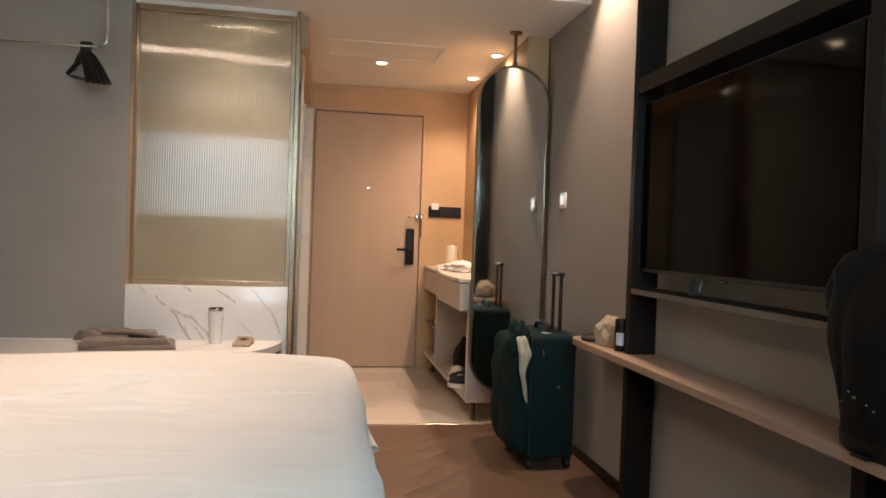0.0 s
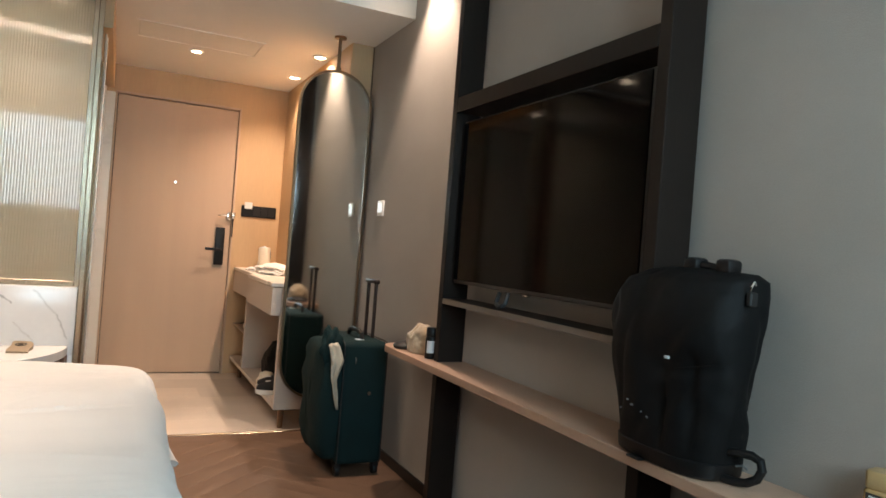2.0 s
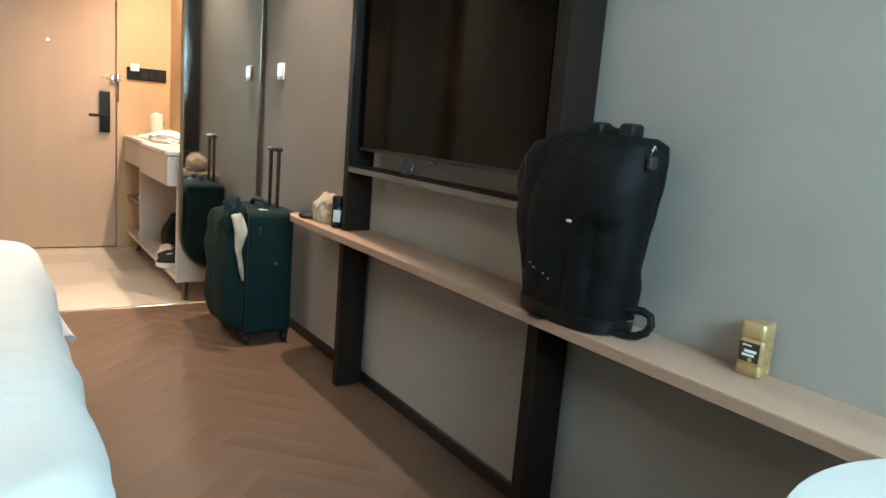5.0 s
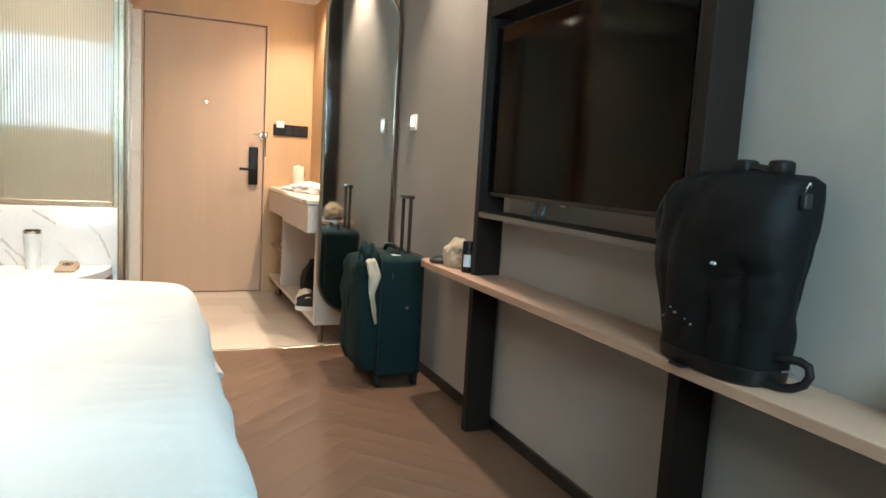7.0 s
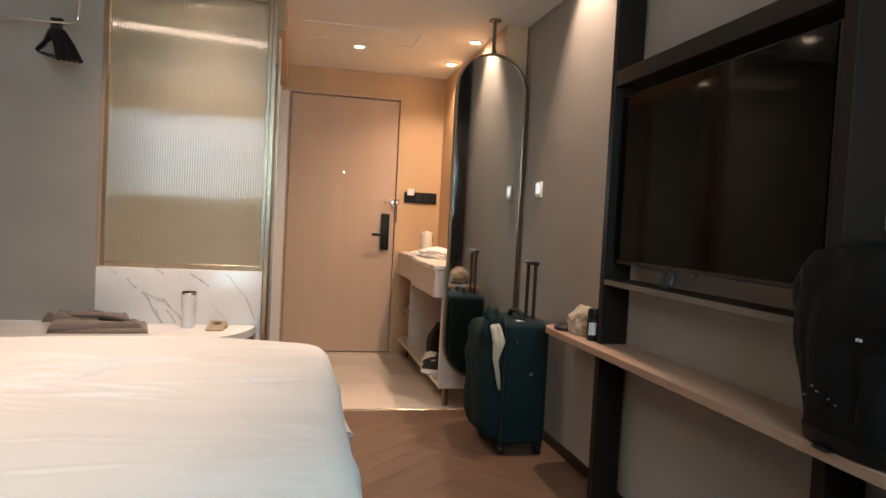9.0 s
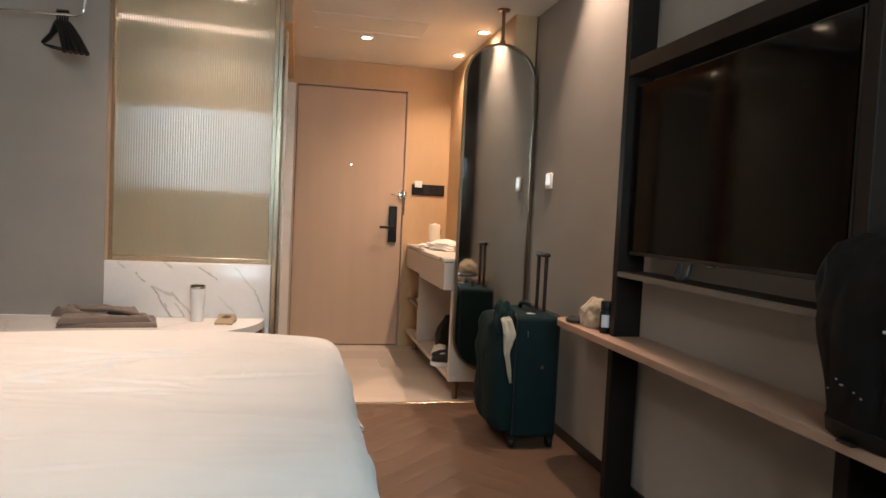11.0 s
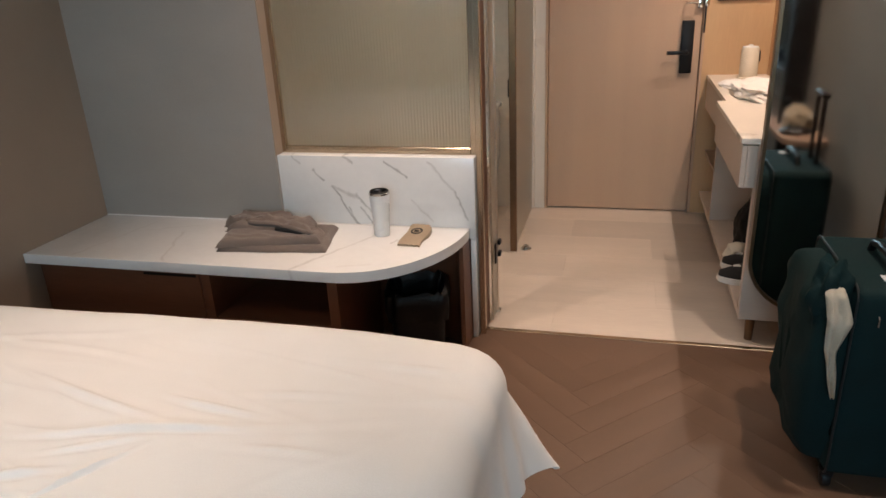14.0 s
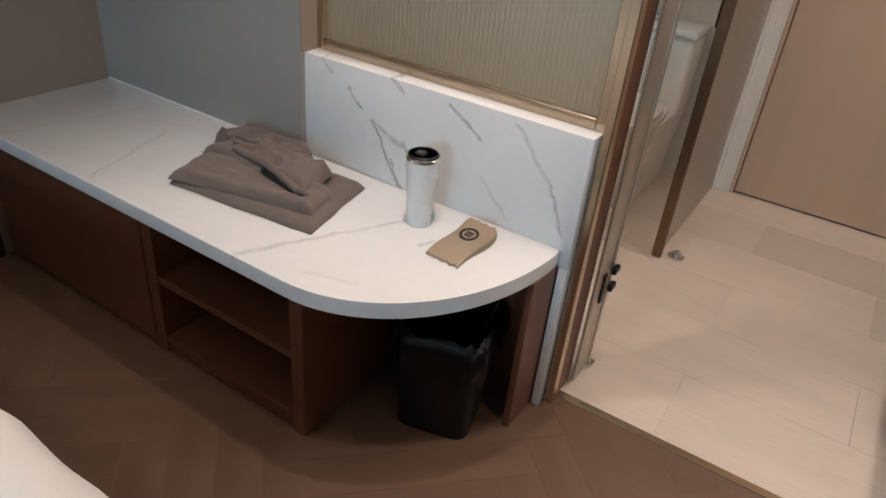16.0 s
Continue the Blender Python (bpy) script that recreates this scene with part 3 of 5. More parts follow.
# ---- glass partition, upstand and bathroom ----
GX0, GX1, GY = -0.036, 0.806, 4.375
part_wall = thing("glass_partition", "reeded bronze-tinted glass partition in a champagne metal frame", "glass partition")
for q in ((GX0, 0.787, GX0 + 0.022, 2.285), (GX1 - 0.024, 0.787, GX1, 2.285), (GX0 + 0.022, 0.787, GX1 - 0.024, 0.815), (GX0 + 0.022, 2.257, GX1 - 0.024, 2.285)):
    part("frame_bar", box(q[0], GY - 0.022, q[1], q[2], GY + 0.022, q[3], 0.002), M["bronze"], part_wall)


def reeded(x0, x1, z0, z1, y, pitch=0.0128, depth=0.00125):
    bm = bmesh.new()
    n = int((x1 - x0) / pitch)
    cols = []
    for i in range(n * 6 + 1):
        x = x0 + (x1 - x0) * i / (n * 6)
        d = depth * abs(math.sin(math.pi * i / 6))
        cols.append([bm.verts.new((x, y - d, z)) for z in (z0, z1)] + [bm.verts.new((x, y + 0.005, z)) for z in (z0, z1)])
    for a, b in zip(cols, cols[1:]):
        bm.faces.new((a[0], b[0], b[1], a[1]))
        bm.faces.new((b[2], a[2], a[3], b[3]))
        bm.faces.new((a[2], b[2], b[0], a[0]))
        bm.faces.new((b[3], a[3], a[1], b[1]))
    for c in (cols[0], cols[-1]):
        bm.faces.new((c[0], c[1], c[3], c[2]))
    return bm


glass = part("pane", reeded(GX0 + 0.022, GX1 - 0.024, 0.815, 2.257, GY - 0.003), M["frosted"], part_wall, "reeded bronze-tinted glass", smooth=60)
glass.visible_shadow = False
for mx in (0.365, 0.745):
    for k in range(3):
        part("printed_mark", box(mx + 0.009 * k, GY + 0.0021, 0.972, mx + 0.006 + 0.009 * k, GY + 0.0035, 0.982, 0), M["faint_print"], part_wall, smooth=0)
part("infill", box(GX0, GY - 0.03, 2.286, GX1 + 0.03, GY + 0.03, LOW, 0), M["ceiling"], part_wall, "white strip under the ceiling")
part("jamb", box(GX0 - 0.004, GREY_Y + 0.002, 0.787, GX0 + 0.004, GREY_Y + 0.10, LOW, 0), M["brown_wall"], part_wall)

upstand = whole("marble_upstand", bm_box(bm_box(bmesh.new(), GX0, 4.305, 0.45, GX1 - 0.002, 4.425, 0.787, 0.002), 0.782, 4.307, 0.0, GX1 - 0.003, 4.42, 0.45, 0.001),
                M["marble"], "white marble upstand with grey veins below the glass", "marble ledge", "structure")
whole("partition_base", box(GX0, 4.32, 0.0, 0.78, 4.42, 0.45, 0), M["walnut"], "dark walnut veneer below the marble upstand", "wall", "structure", smooth=0)
post = thing("door_post", "champagne metal post at the bathroom opening", "door post", "structure")
part("front_post", box(GX1 + 0.001, 4.335, 0.0, GX1 + 0.024, 4.368, LOW, 0.002), M["bronze"], post)
part("reveal", box(GX1 + 0.003, 4.3685, 0.0, GX1 + 0.020, 4.46, LOW, 0.001), M["walnut"], post)
leaf = thing("sliding_glass_door", "sliding frosted glass bathroom door pushed half open", "sliding door")
part("pane", box(0.838, 4.445, 0.015, 0.846, 4.548, 2.10, 0.001), M["frost_door"], leaf, "frosted cream glass")
part("edge_bar", box(0.834, 4.549, 0.012, 0.850, 4.563, 2.11, 0.002), M["pale_metal"], leaf)
part("lock_plate", box(0.847, 4.485, 0.27, 0.853, 4.505, 0.36, 0.001), M["black"], leaf)
for k in range(2):
    part("lock_bolt", box(0.8505, 4.535, 0.285 + 0.055 * k, 0.864, 4.569, 0.305 + 0.055 * k, 0.002), M["black"], leaf)
part("floor_guide", box(0.828, 4.548, 0.003, 0.858, 4.58, 0.0115, 0.002), M["chrome"], leaf)
fixed = thing("fixed_glass_panel", "fixed frosted cream glass panel beside the entrance door", "glass panel")
part("pane", box(0.803, 5.33, 0.01, 0.811, 6.09, 2.13, 0.001), M["frost_door"], fixed, "frosted cream glass")
part("edge_bar", box(0.786, 5.305, 0.004, 0.822, 5.329, 2.13, 0.002), M["dark_bronze"], fixed)
part("wall_channel", box(0.796, 6.09, 0.004, 0.822, 6.124, 2.13, 0.002), M["vanity_top"], fixed)
part("hinge", box(0.780, 5.30, 0.86, 0.786, 5.335, 0.95, 0.002), M["black"], fixed)
whole("bath_threshold", box(0.30, 5.295, -0.01, 0.796, 5.312, 0.004, 0.001), M["tile_grout"], "flush stone strip in the bathroom doorway", "threshold", "structure")

toilet = thing("toilet", "white porcelain one-piece toilet against the tiled wall", "toilet")
TX = 0.415


def bowl_ring(cx, cy, hx, hy0, hy1, z, n=40):
    out = []
    for i in range(n):
        a = 2 * math.pi * i / n
        c, s = math.cos(a), math.sin(a)
        out.append((cx + hx * math.copysign(abs(c) ** 0.85, c), cy + (hy1 if s > 0 else hy0) * math.copysign(abs(s) ** 0.9, s), z))
    return out


def loft(rings, cap=True):
    bm = bmesh.new()
    vs = [[bm.verts.new(p) for p in r] for r in rings]
    n = len(vs[0])
    for a, b in zip(vs, vs[1:]):
        for i in range(n):
            bm.faces.new((a[i], a[(i + 1) % n], b[(i + 1) % n], b[i]))
    if cap:
        bm.faces.new(list(reversed(vs[0])))
        bm.faces.new(vs[-1])
    return bm


part("bowl", loft([bowl_ring(TX, 5.75, 0.135, 0.24, 0.33, 0.0), bowl_ring(TX, 5.74, 0.140, 0.26, 0.33, 0.10), bowl_ring(TX, 5.72, 0.155, 0.29, 0.34, 0.24),
                   bowl_ring(TX, 5.70, 0.174, 0.32, 0.36, 0.35), bowl_ring(TX, 5.70, 0.178, 0.33, 0.36, 0.385)]), M["porcelain"], toilet, smooth=50)
ped = [[(TX + hx * sx, y_, z_) for sx, y_ in ((-1, 5.74), (-0.92, 5.68), (0.92, 5.68), (1, 5.74), (1, 6.12), (-1, 6.12))] for z_, hx in ((0.0, 0.146), (0.12, 0.150), (0.26, 0.166), (0.355, 0.180))]
part("pedestal", loft(ped), M["porcelain"], toilet)
part("seat_lid", loft([bowl_ring(TX, 5.68, 0.172, 0.315, 0.20, 0.387), bowl_ring(TX, 5.68, 0.178, 0.322, 0.20, 0.397), bowl_ring(TX, 5.68, 0.175, 0.318, 0.20, 0.415),
                       bowl_ring(TX, 5.68, 0.145, 0.27, 0.18, 0.423)]), M["white"], toilet, smooth=50)
part("tank", box(TX - 0.188, 5.90, 0.33, TX + 0.188, 6.115, 0.67, 0.03, 4), M["porcelain"], toilet, smooth=50)
part("tank_lid", box(TX - 0.196, 5.89, 0.672, TX + 0.196, 6.12, 0.706, 0.012, 3), M["porcelain"], toilet)
part("flush_button", cyl(TX, 6.0, 0.705, 0.712, 0.03), M["chrome"], toilet)
# door stop: flat disc with a low knob
stopper = thing("door_stopper", "small round steel door stop on the tiles", "door stop")
part("disc", cyl(0.866, 5.367, 0.0, 0.006, 0.032, seg=28, bevel=0.002), M["chrome"], stopper)
part("knob", cyl(0.866, 5.367, 0.006, 0.022, 0.018, 0.016, seg=24, bevel=0.003), M["chrome"], stopper)

# ---- bench ----
bench_end = [(0.38 + 0.40 * math.sin(a), 4.305 - 0.515 * math.cos(a)) for a in [math.pi / 2 * k / 24 for k in range(25)]]
top = thing("bench_worktop", "white marble bench top with grey veins and a rounded end", "worktop")
part("slab", prism([(WALL_L + 0.002, 4.288), (WALL_L + 0.002, 3.79)] + bench_end + [(GX0 - 0.002, 4.303), (GX0 - 0.002, 4.288)], 0.457, 0.497, 0.003), M["marble_top"], top)
part("caulk_bead", tube([(WALL_L + 0.004, 4.2885, 0.4975), (GX0 - 0.004, 4.2885, 0.4975)], 0.0035, 8), M["cup"], top, "white sealant bead along the wall")
cab = thing("bench_cabinet", "low red walnut veneer cabinet under the marble bench", "cabinet")
CF = 3.835
part("bottom", box(WALL_L + 0.004, CF + 0.019, 0.03, -0.176, 4.26, 0.055, 0.001), M["walnut"], cab)
part("plinth", box(WALL_L + 0.004, CF + 0.012, 0.0, 0.344, CF + 0.03, 0.03, 0.001), M["walnut"], cab)
part("back", box(WALL_L + 0.004, 4.262, 0.0, 0.38, 4.286, 0.451, 0), M["walnut"], cab)
part("left_panel", box(WALL_L + 0.004, CF + 0.02, 0.056, WALL_L + 0.022, 4.26, 0.451, 0.001), M["walnut"], cab)
part("divider", box(-0.175, CF + 0.002, 0.0, -0.135, 4.26, 0.451, 0.001), M["walnut"], cab)
part("right_panel", box(0.345, CF, 0.0, 0.385, 4.26, 0.451, 0.002), M["walnut"], cab)
part("shelf", box(-0.133, CF + 0.004, 0.232, 0.343, 4.26, 0.256, 0.001), M["walnut"], cab)
part("lower_shelf", box(-0.133, CF + 0.004, 0.0305, 0.343, 4.26, 0.0545, 0.001), M["walnut"], cab)
cdoor = part("door", box(WALL_L + 0.04, CF - 0.002, 0.034, -0.178, CF + 0.018, 0.449, 0.002), M["walnut"], cab)
# groove isn't cut: a proud black strip paints its shade
part("finger_slot", box(-0.42, CF - 0.0035, 0.423, -0.19, CF - 0.0015, 0.434, 0), M["black"], cdoor, "black strip painting the shade in the finger grip groove")
hollow = [(0.64 + 0.118 * math.sin(a), 4.185 + 0.1 * math.cos(a)) for a in [math.pi / 2 * k / 14 for k in range(15)]]
part("end_panel", prism([(0.386, 4.285)] + hollow + [(0.762, 4.183), (0.776, 4.186), (0.779, 4.304), (0.386, 4.304)], 0.0, 0.456), M["walnut"], cab, "curved walnut panel under the rounded end", smooth=40)

bin_ = thing("waste_bin", "square black waste bin with a bin bag under the bench", "waste bin")
outer = lambda h, s: [(0.595 + s * (a * 0.966 - b * 0.259), 4.135 + s * (a * 0.259 + b * 0.966), h) for a, b in [(math.copysign(abs(math.cos(t)) ** 0.35, math.cos(t)), math.copysign(abs(math.sin(t)) ** 0.35, math.sin(t))) for t in [2 * math.pi * (k + 0.5) / 40 for k in range(40)]]]
part("bucket", loft([outer(0.0, 0.098), outer(0.29, 0.113), outer(0.295, 0.116), outer(0.30, 0.113), outer(0.29, 0.106), outer(0.03, 0.09)]), M["black"], bin_, smooth=50)
bagring = lambda h, s, j: [(x + 0.006 * math.sin(7 * i + j), y + 0.006 * math.cos(5 * i + j), z + 0.008 * math.sin(3 * i + 2 * j)) for i, (x, y, z) in enumerate(outer(h, s))]
part("bin_bag", loft([bagring(0.195, 0.117, 0), bagring(0.25, 0.126, 1), bagring(0.308, 0.124, 2), bagring(0.318, 0.110, 3), bagring(0.28, 0.096, 4), bagring(0.22, 0.09, 5)], cap=False), M["bag"], bin_, "crumpled black bin bag", smooth=80)

# ---- bed ----


def duvet(x0, y0, x1, y1, top, drop, r=0.085, corner=0.16, n=640):
    """A soft cover over the mattress: rings from the middle of the bed to the hem."""
    outline = []
    per = 2 * (x1 - x0 + y1 - y0)
    for i in range(n):
        s = i / n * per
        if s < x1 - x0:
            p = (x0 + s, y0)
        elif s < x1 - x0 + y1 - y0:
            p = (x1, y0 + s - (x1 - x0))
        elif s < 2 * (x1 - x0) + y1 - y0:
            p = (x1 - (s - (x1 - x0) - (y1 - y0)), y1)
        else:
            p = (x0, y1 - (s - 2 * (x1 - x0) - (y1 - y0)))
        cx, cy = min(max(p[0], x0 + corner), x1 - corner), min(max(p[1], y0 + corner), y1 - corner)
        d = Vector((p[0] - cx, p[1] - cy))
        edge = Vector((cx, cy)) + d.normalized() * corner if d.length > 1e-6 else Vector(p)
        outline.append((edge, d.normalized()))
    mx, my = (x0 + x1) / 2, (y0 + y1) / 2
    spine = (x1 - x0 - (y1 - y0)) / 2

    rnd = random.Random(5)
    ridges = []
    for _ in range(13):
        cx, cy = rnd.uniform(x0 + 0.5, x1 - 0.05), rnd.uniform(y0 + 0.3, y1 - 0.12)
        ridges.append((cx, cy, rnd.uniform(0.10, 0.40), rnd.uniform(-0.2, 0.25), rnd.uniform(0.009, 0.015), rnd.uniform(0.002, 0.0045)))
    # the pulled creases where someone sat: both ends of each
    for xa, ya, xb, yb in ((-0.06, 2.46, 0.32, 2.49), (0.1, 2.83, 0.43, 2.74), (0.23, 2.65, 0.64, 2.74), (0.3, 2.61, 0.47, 2.68), (0.21, 2.51, 0.36, 2.56), (0.36, 2.48, 0.48, 2.65), (0.41, 2.47, 0.56, 2.45),
                           (0.56, 2.45, 0.68, 2.4), (0.58, 2.5, 0.69, 2.48), (0.68, 2.5, 1.03, 2.54), (0.65, 2.69, 0.86, 2.69), (0.28, 2.35, 0.66, 2.38), (0.54, 2.34, 0.64, 2.34), (0.44, 2.82, 0.65, 2.79), (0.19, 2.46, 0.34, 2.45)):
        ridges.append(((xa + xb) / 2, (ya + yb) / 2, (xb - xa) * 0.42, (yb - ya) / (xb - xa), rnd.uniform(0.007, 0.010), rnd.uniform(0.006, 0.010)))

    def height(x, y):
        w = 0.018 * noise.noise((x * 1.1, y * 2.4, 3.1)) + 0.010 * noise.noise((x * 2.2 + 3, y * 6.0, 1.7))
        fold = 1 - abs(noise.noise((x * 1.3 + 0.5 * y, y * 8.5 + 1.2 * x, 7.7))) * 4.5
        w += 0.0032 * max(0, fold) ** 2 * max(0, noise.noise((x * 1.6, y * 1.6, 12.0)) + 0.40)
        crease = 1 - abs(noise.noise((x * 3.1 - 1.4 * y, y * 6.5 - 0.8 * x, 2.3))) * 7
        w += 0.0025 * max(0, crease) * max(0, noise.noise((x * 2.0 + 5, y * 2.0, 4.0)) + 0.2)
        for cx, cy, half, slant, wide, tall in ridges:
            dx = x - cx
            if abs(dx) < 2 * half:
                dy = y - cy - slant * dx - 0.006 * math.sin(dx * 13 + cy * 40)
                if abs(dy) < 4 * wide:
                    w += tall * math.exp(-(dx / half) ** 2 - (dy / wide) ** 2) - 0.4 * tall * math.exp(-(dx / half) ** 2 - ((dy + 1.6 * wide) / wide) ** 2)
        return w

    bm = bmesh.new()
    rings = []
    for k in range(1, 231):
        f = k / 230
        ring = []
        for e, nrm in outline:
            c = Vector((mx + max(-spine, min(spine, e.x - mx)), my))
            p = c + (e - nrm * r - c) * f
            ring.append(bm.verts.new((p.x, p.y, top + height(p.x, p.y))))
        rings.append(ring)
    for k in range(1, 9):
        a = math.pi / 2 * k / 8
        ring = []
        for e, nrm in outline:
            lump = 0.016 * noise.noise((e.x * 5.5, e.y * 5.5, 6.0)) + 0.006 * noise.noise((e.x * 15, e.y * 15, 2.0))
            p = e - nrm * (r * (1 - math.sin(a)) - lump * math.sin(a))
            ring.append(bm.verts.new((p.x, p.y, top - r * (1 - math.cos(a)) + height(p.x, p.y) * (1 - 0.6 * k / 8))))
        rings.append(ring)
    for k in range(1, 15):
        f = k / 14
        ring = []
        for i, (e, nrm) in enumerate(outline):
            wave = 0.020 * f * math.sin(i * 0.122 + 2 * noise.noise((i * 0.0144, f, 2))) + 0.012 * f * noise.noise((i * 0.05, 3 * f, 5))
            near = max(0, 1 - (Vector((x1 - 0.085, y1 - 0.015)) - e).length / 0.125)
            tuck = max(0, 1 - (Vector((x1, y1 - 0.1)) - e).length / 0.7)
            lump = 0.016 * noise.noise((e.x * 5.5, e.y * 5.5, 6.0)) + 0.006 * noise.noise((e.x * 15, e.y * 15, 2.0))
            p = e + nrm * (lump + wave + 0.016 * f + 0.010 * tuck * min(1, 2 * f) * math.sin(i * 0.45 + 1.5 * math.sin(i * 0.165))) + Vector((0.17, 0.02)) * min(1, 1.15 * near) * f
            z = top - r - (drop - r) * f * (1 + 0.22 * near ** 2) + 0.012 * noise.noise((i * 0.03, 9, f))
            ring.append(bm.verts.new((p.x, p.y, z)))
        rings.append(ring)
    for a, b in zip(rings, rings[1:]):
        for i in range(n):
            bm.faces.new((a[i], a[(i + 1) % n], b[(i + 1) % n], b[i]))
    bm.faces.new(list(reversed(rings[0])))
    bmesh.ops.remove_doubles(bm, verts=bm.verts, dist=1e-5)
    return bm


BX0, BX1, BY0, BY1, BZ = -0.915, 1.125, 1.30, 3.235, 0.612
bed = thing("bed", "double bed with a smooth creased white cotton duvet", "bed")
part("duvet", duvet(BX0, BY0, BX1, BY1, BZ, 0.36), M["linen"], bed, "creased white cotton duvet", smooth=70)
part("mattress", box(BX0 + 0.06, BY0 + 0.09, 0.26, BX1 - 0.09, BY1 - 0.09, BZ - 0.07, 0.04, 3), M["mattress"], bed)
part("base", box(BX0 + 0.02, BY0 + 0.12, 0.0, BX1 - 0.12, BY1 - 0.12, 0.26, 0.01), M["walnut"], bed)

# ---- television wall ----
tvwall = thing("tv_surround", "black-brown wooden frame with two tall fins round the television", "tv frame")
FX = 2.17
for y0, y1 in ((2.945, 2.985), (1.745, 1.79)):
    part("fin", box(FX, y0, 0.0, WALL_R - 0.0125, y1, HIGH, 0.002), M["black_frame"], tvwall)
part("top_shelf", box(FX, 1.791, 1.674, WALL_R, 2.944, 1.735, 0.002), M["black_frame"], tvwall)
part("bottom_shelf", box(FX + 0.002, 1.791, 0.898, WALL_R, 2.944, 0.920, 0.001), M["black_frame"], tvwall)
# thin pale strip: light on the shelf's front put in as colour
part("shelf_edge", box(FX, 1.791, 0.899, FX + 0.0018, 2.944, 0.919, 0), M["edge_band"], tvwall, "pale grey-brown strip painting the light on the shelf edge", smooth=0)
tv = thing("television", "large switched-off black flat television on the wall", "television")
part("body", box(2.205, 1.83, 0.985, 2.25, 2.93, 1.64, 0.006, 2), M["tv_back"], tv)
part("screen", box(2.2005, 1.838, 1.0, 2.206, 2.922, 1.632, 0.001), M["tv"], tv, "glossy black screen")
part("wall_mount", box(2.25, 2.2, 1.15, WALL_R, 2.6, 1.5, 0.004), M["tv_back"], tv)
# bright brand mark, chrome for the glint at the bottom centre
part("sensor", box(2.199, 2.365, 0.978, 2.215, 2.395, 0.985, 0.002), M["chrome"], tv)

loop = whole("cable_loop", tube([(2.225, 2.585, 0.978), (2.215, 2.59, 0.94), (2.21, 2.58, 0.936), (2.205, 2.555, 0.927), (2.205, 2.53, 0.931), (2.21, 2.52, 0.94), (2.225, 2.525, 0.978)], 0.008, 10), M["blue_plastic"],
             "blue-grey plastic cable loop hanging below the television", "cable")
ledge = thing("wall_ledge", "long narrow light oak ledge with a rounded end under the television", "wall shelf")
LX = 2.105
ledge_out = [(WALL_R - 0.0005, -0.75), (WALL_R - 0.0005, 3.47)] + [(WALL_R - 0.02 - 0.06 - (0.11) * math.sin(a), 3.36 + 0.11 * math.cos(a)) for a in [math.pi / 2 * k / 10 for k in range(11)]] + [(LX, -0.75)]
part("board", prism(ledge_out, 0.632, 0.66, 0.003), M["ledge"], ledge)
part("edge_band", box(LX - 0.0015, -0.75, 0.634, LX - 0.0002, 3.30, 0.658, 0), M["ledge"], ledge, smooth=0)

# ---- mirror ----
mir = thing("standing_mirror", "tall pill-shaped mirror in a thin bronze frame hung from the ceiling", "mirror")
MX, MY, MR, MZ0, MZ1 = 2.062, 4.352, 0.216, 0.195, 2.112


def pill(cx, r, z0, z1, n=28):
    pts = []
    for k in range(n + 1):
        a = math.pi * k / n
        pts.append((cx + r * math.cos(a), z1 - r + r * math.sin(a)))
    for k in range(n + 1):
        a = math.pi + math.pi * k / n
        pts.append((cx + r * math.cos(a), z0 + r + r * math.sin(a)))
    return pts


inner, outerp = pill(MX, MR - 0.012, MZ0 + 0.012, MZ1 - 0.012), pill(MX, MR, MZ0, MZ1)
bm = bmesh.new()
fr = [[bm.verts.new((x, y, z)) for x, z in pts] for pts, y in ((inner, MY + 0.004), (inner, MY - 0.012), (outerp, MY - 0.012), (outerp, MY + 0.022))]
for a, b in zip(fr, fr[1:]):
    for i in range(len(a)):
        bm.faces.new((a[i], a[(i + 1) % len(a)], b[(i + 1) % len(a)], b[i]))
bm.faces.new(fr[-1])
part("frame", bm, M["dark_bronze"], mir)
bm = loft([[(x, MY, z) for x, z in pill(MX, MR - 0.0125, MZ0 + 0.0125, MZ1 - 0.0125)], [(x, MY + 0.005, z) for x, z in pill(MX, MR - 0.0125, MZ0 + 0.0125, MZ1 - 0.0125)]])
part("mirror_glass", bm, M["mirror"], mir, "clear silver mirror glass", smooth=0)
part("rod", tube([(MX, MY + 0.008, MZ1 - 0.005), (MX, MY + 0.008, LOW)], 0.010, 16), M["dark_bronze"], mir)
part("ceiling_plate", cyl(MX, MY + 0.008, LOW - 0.012, LOW, 0.036, seg=28, bevel=0.003), M["dark_bronze"], mir)
part("collar", cyl(MX, MY + 0.008, MZ1 - 0.006, MZ1 + 0.02, 0.016, seg=20, bevel=0.002), M["dark_bronze"], mir)
part("wall_stay", box(MX - 0.03, MY + 0.022, 0.60, MX + 0.03, 4.402, 0.66, 0.002), M["dark_bronze"], mir)

# ---- vanity ----
VX, VY0, VY1 = 1.845, 4.405, 6.119
van = thing("vanity_unit", "pale laminate open vanity unit with a cream top", "vanity unit")
part("end_panel", box(VX, VY0, 0.12, STEP_R - 0.002, VY0 + 0.035, 0.83, 0.002), M["vanity"], van)
part("apron", box(VX - 0.055, VY0 + 0.0, 0.665, VX - 0.037, 5.21, 0.826, 0.002), M["vanity"], van)
part("apron", box(VX - 0.012, 5.215, 0.665, VX + 0.006, VY1, 0.826, 0.002), M["vanity"], van)
part("apron_end", box(VX - 0.036, VY0, 0.665, VX - 0.001, VY0 + 0.02, 0.826, 0.001), M["vanity"], van)
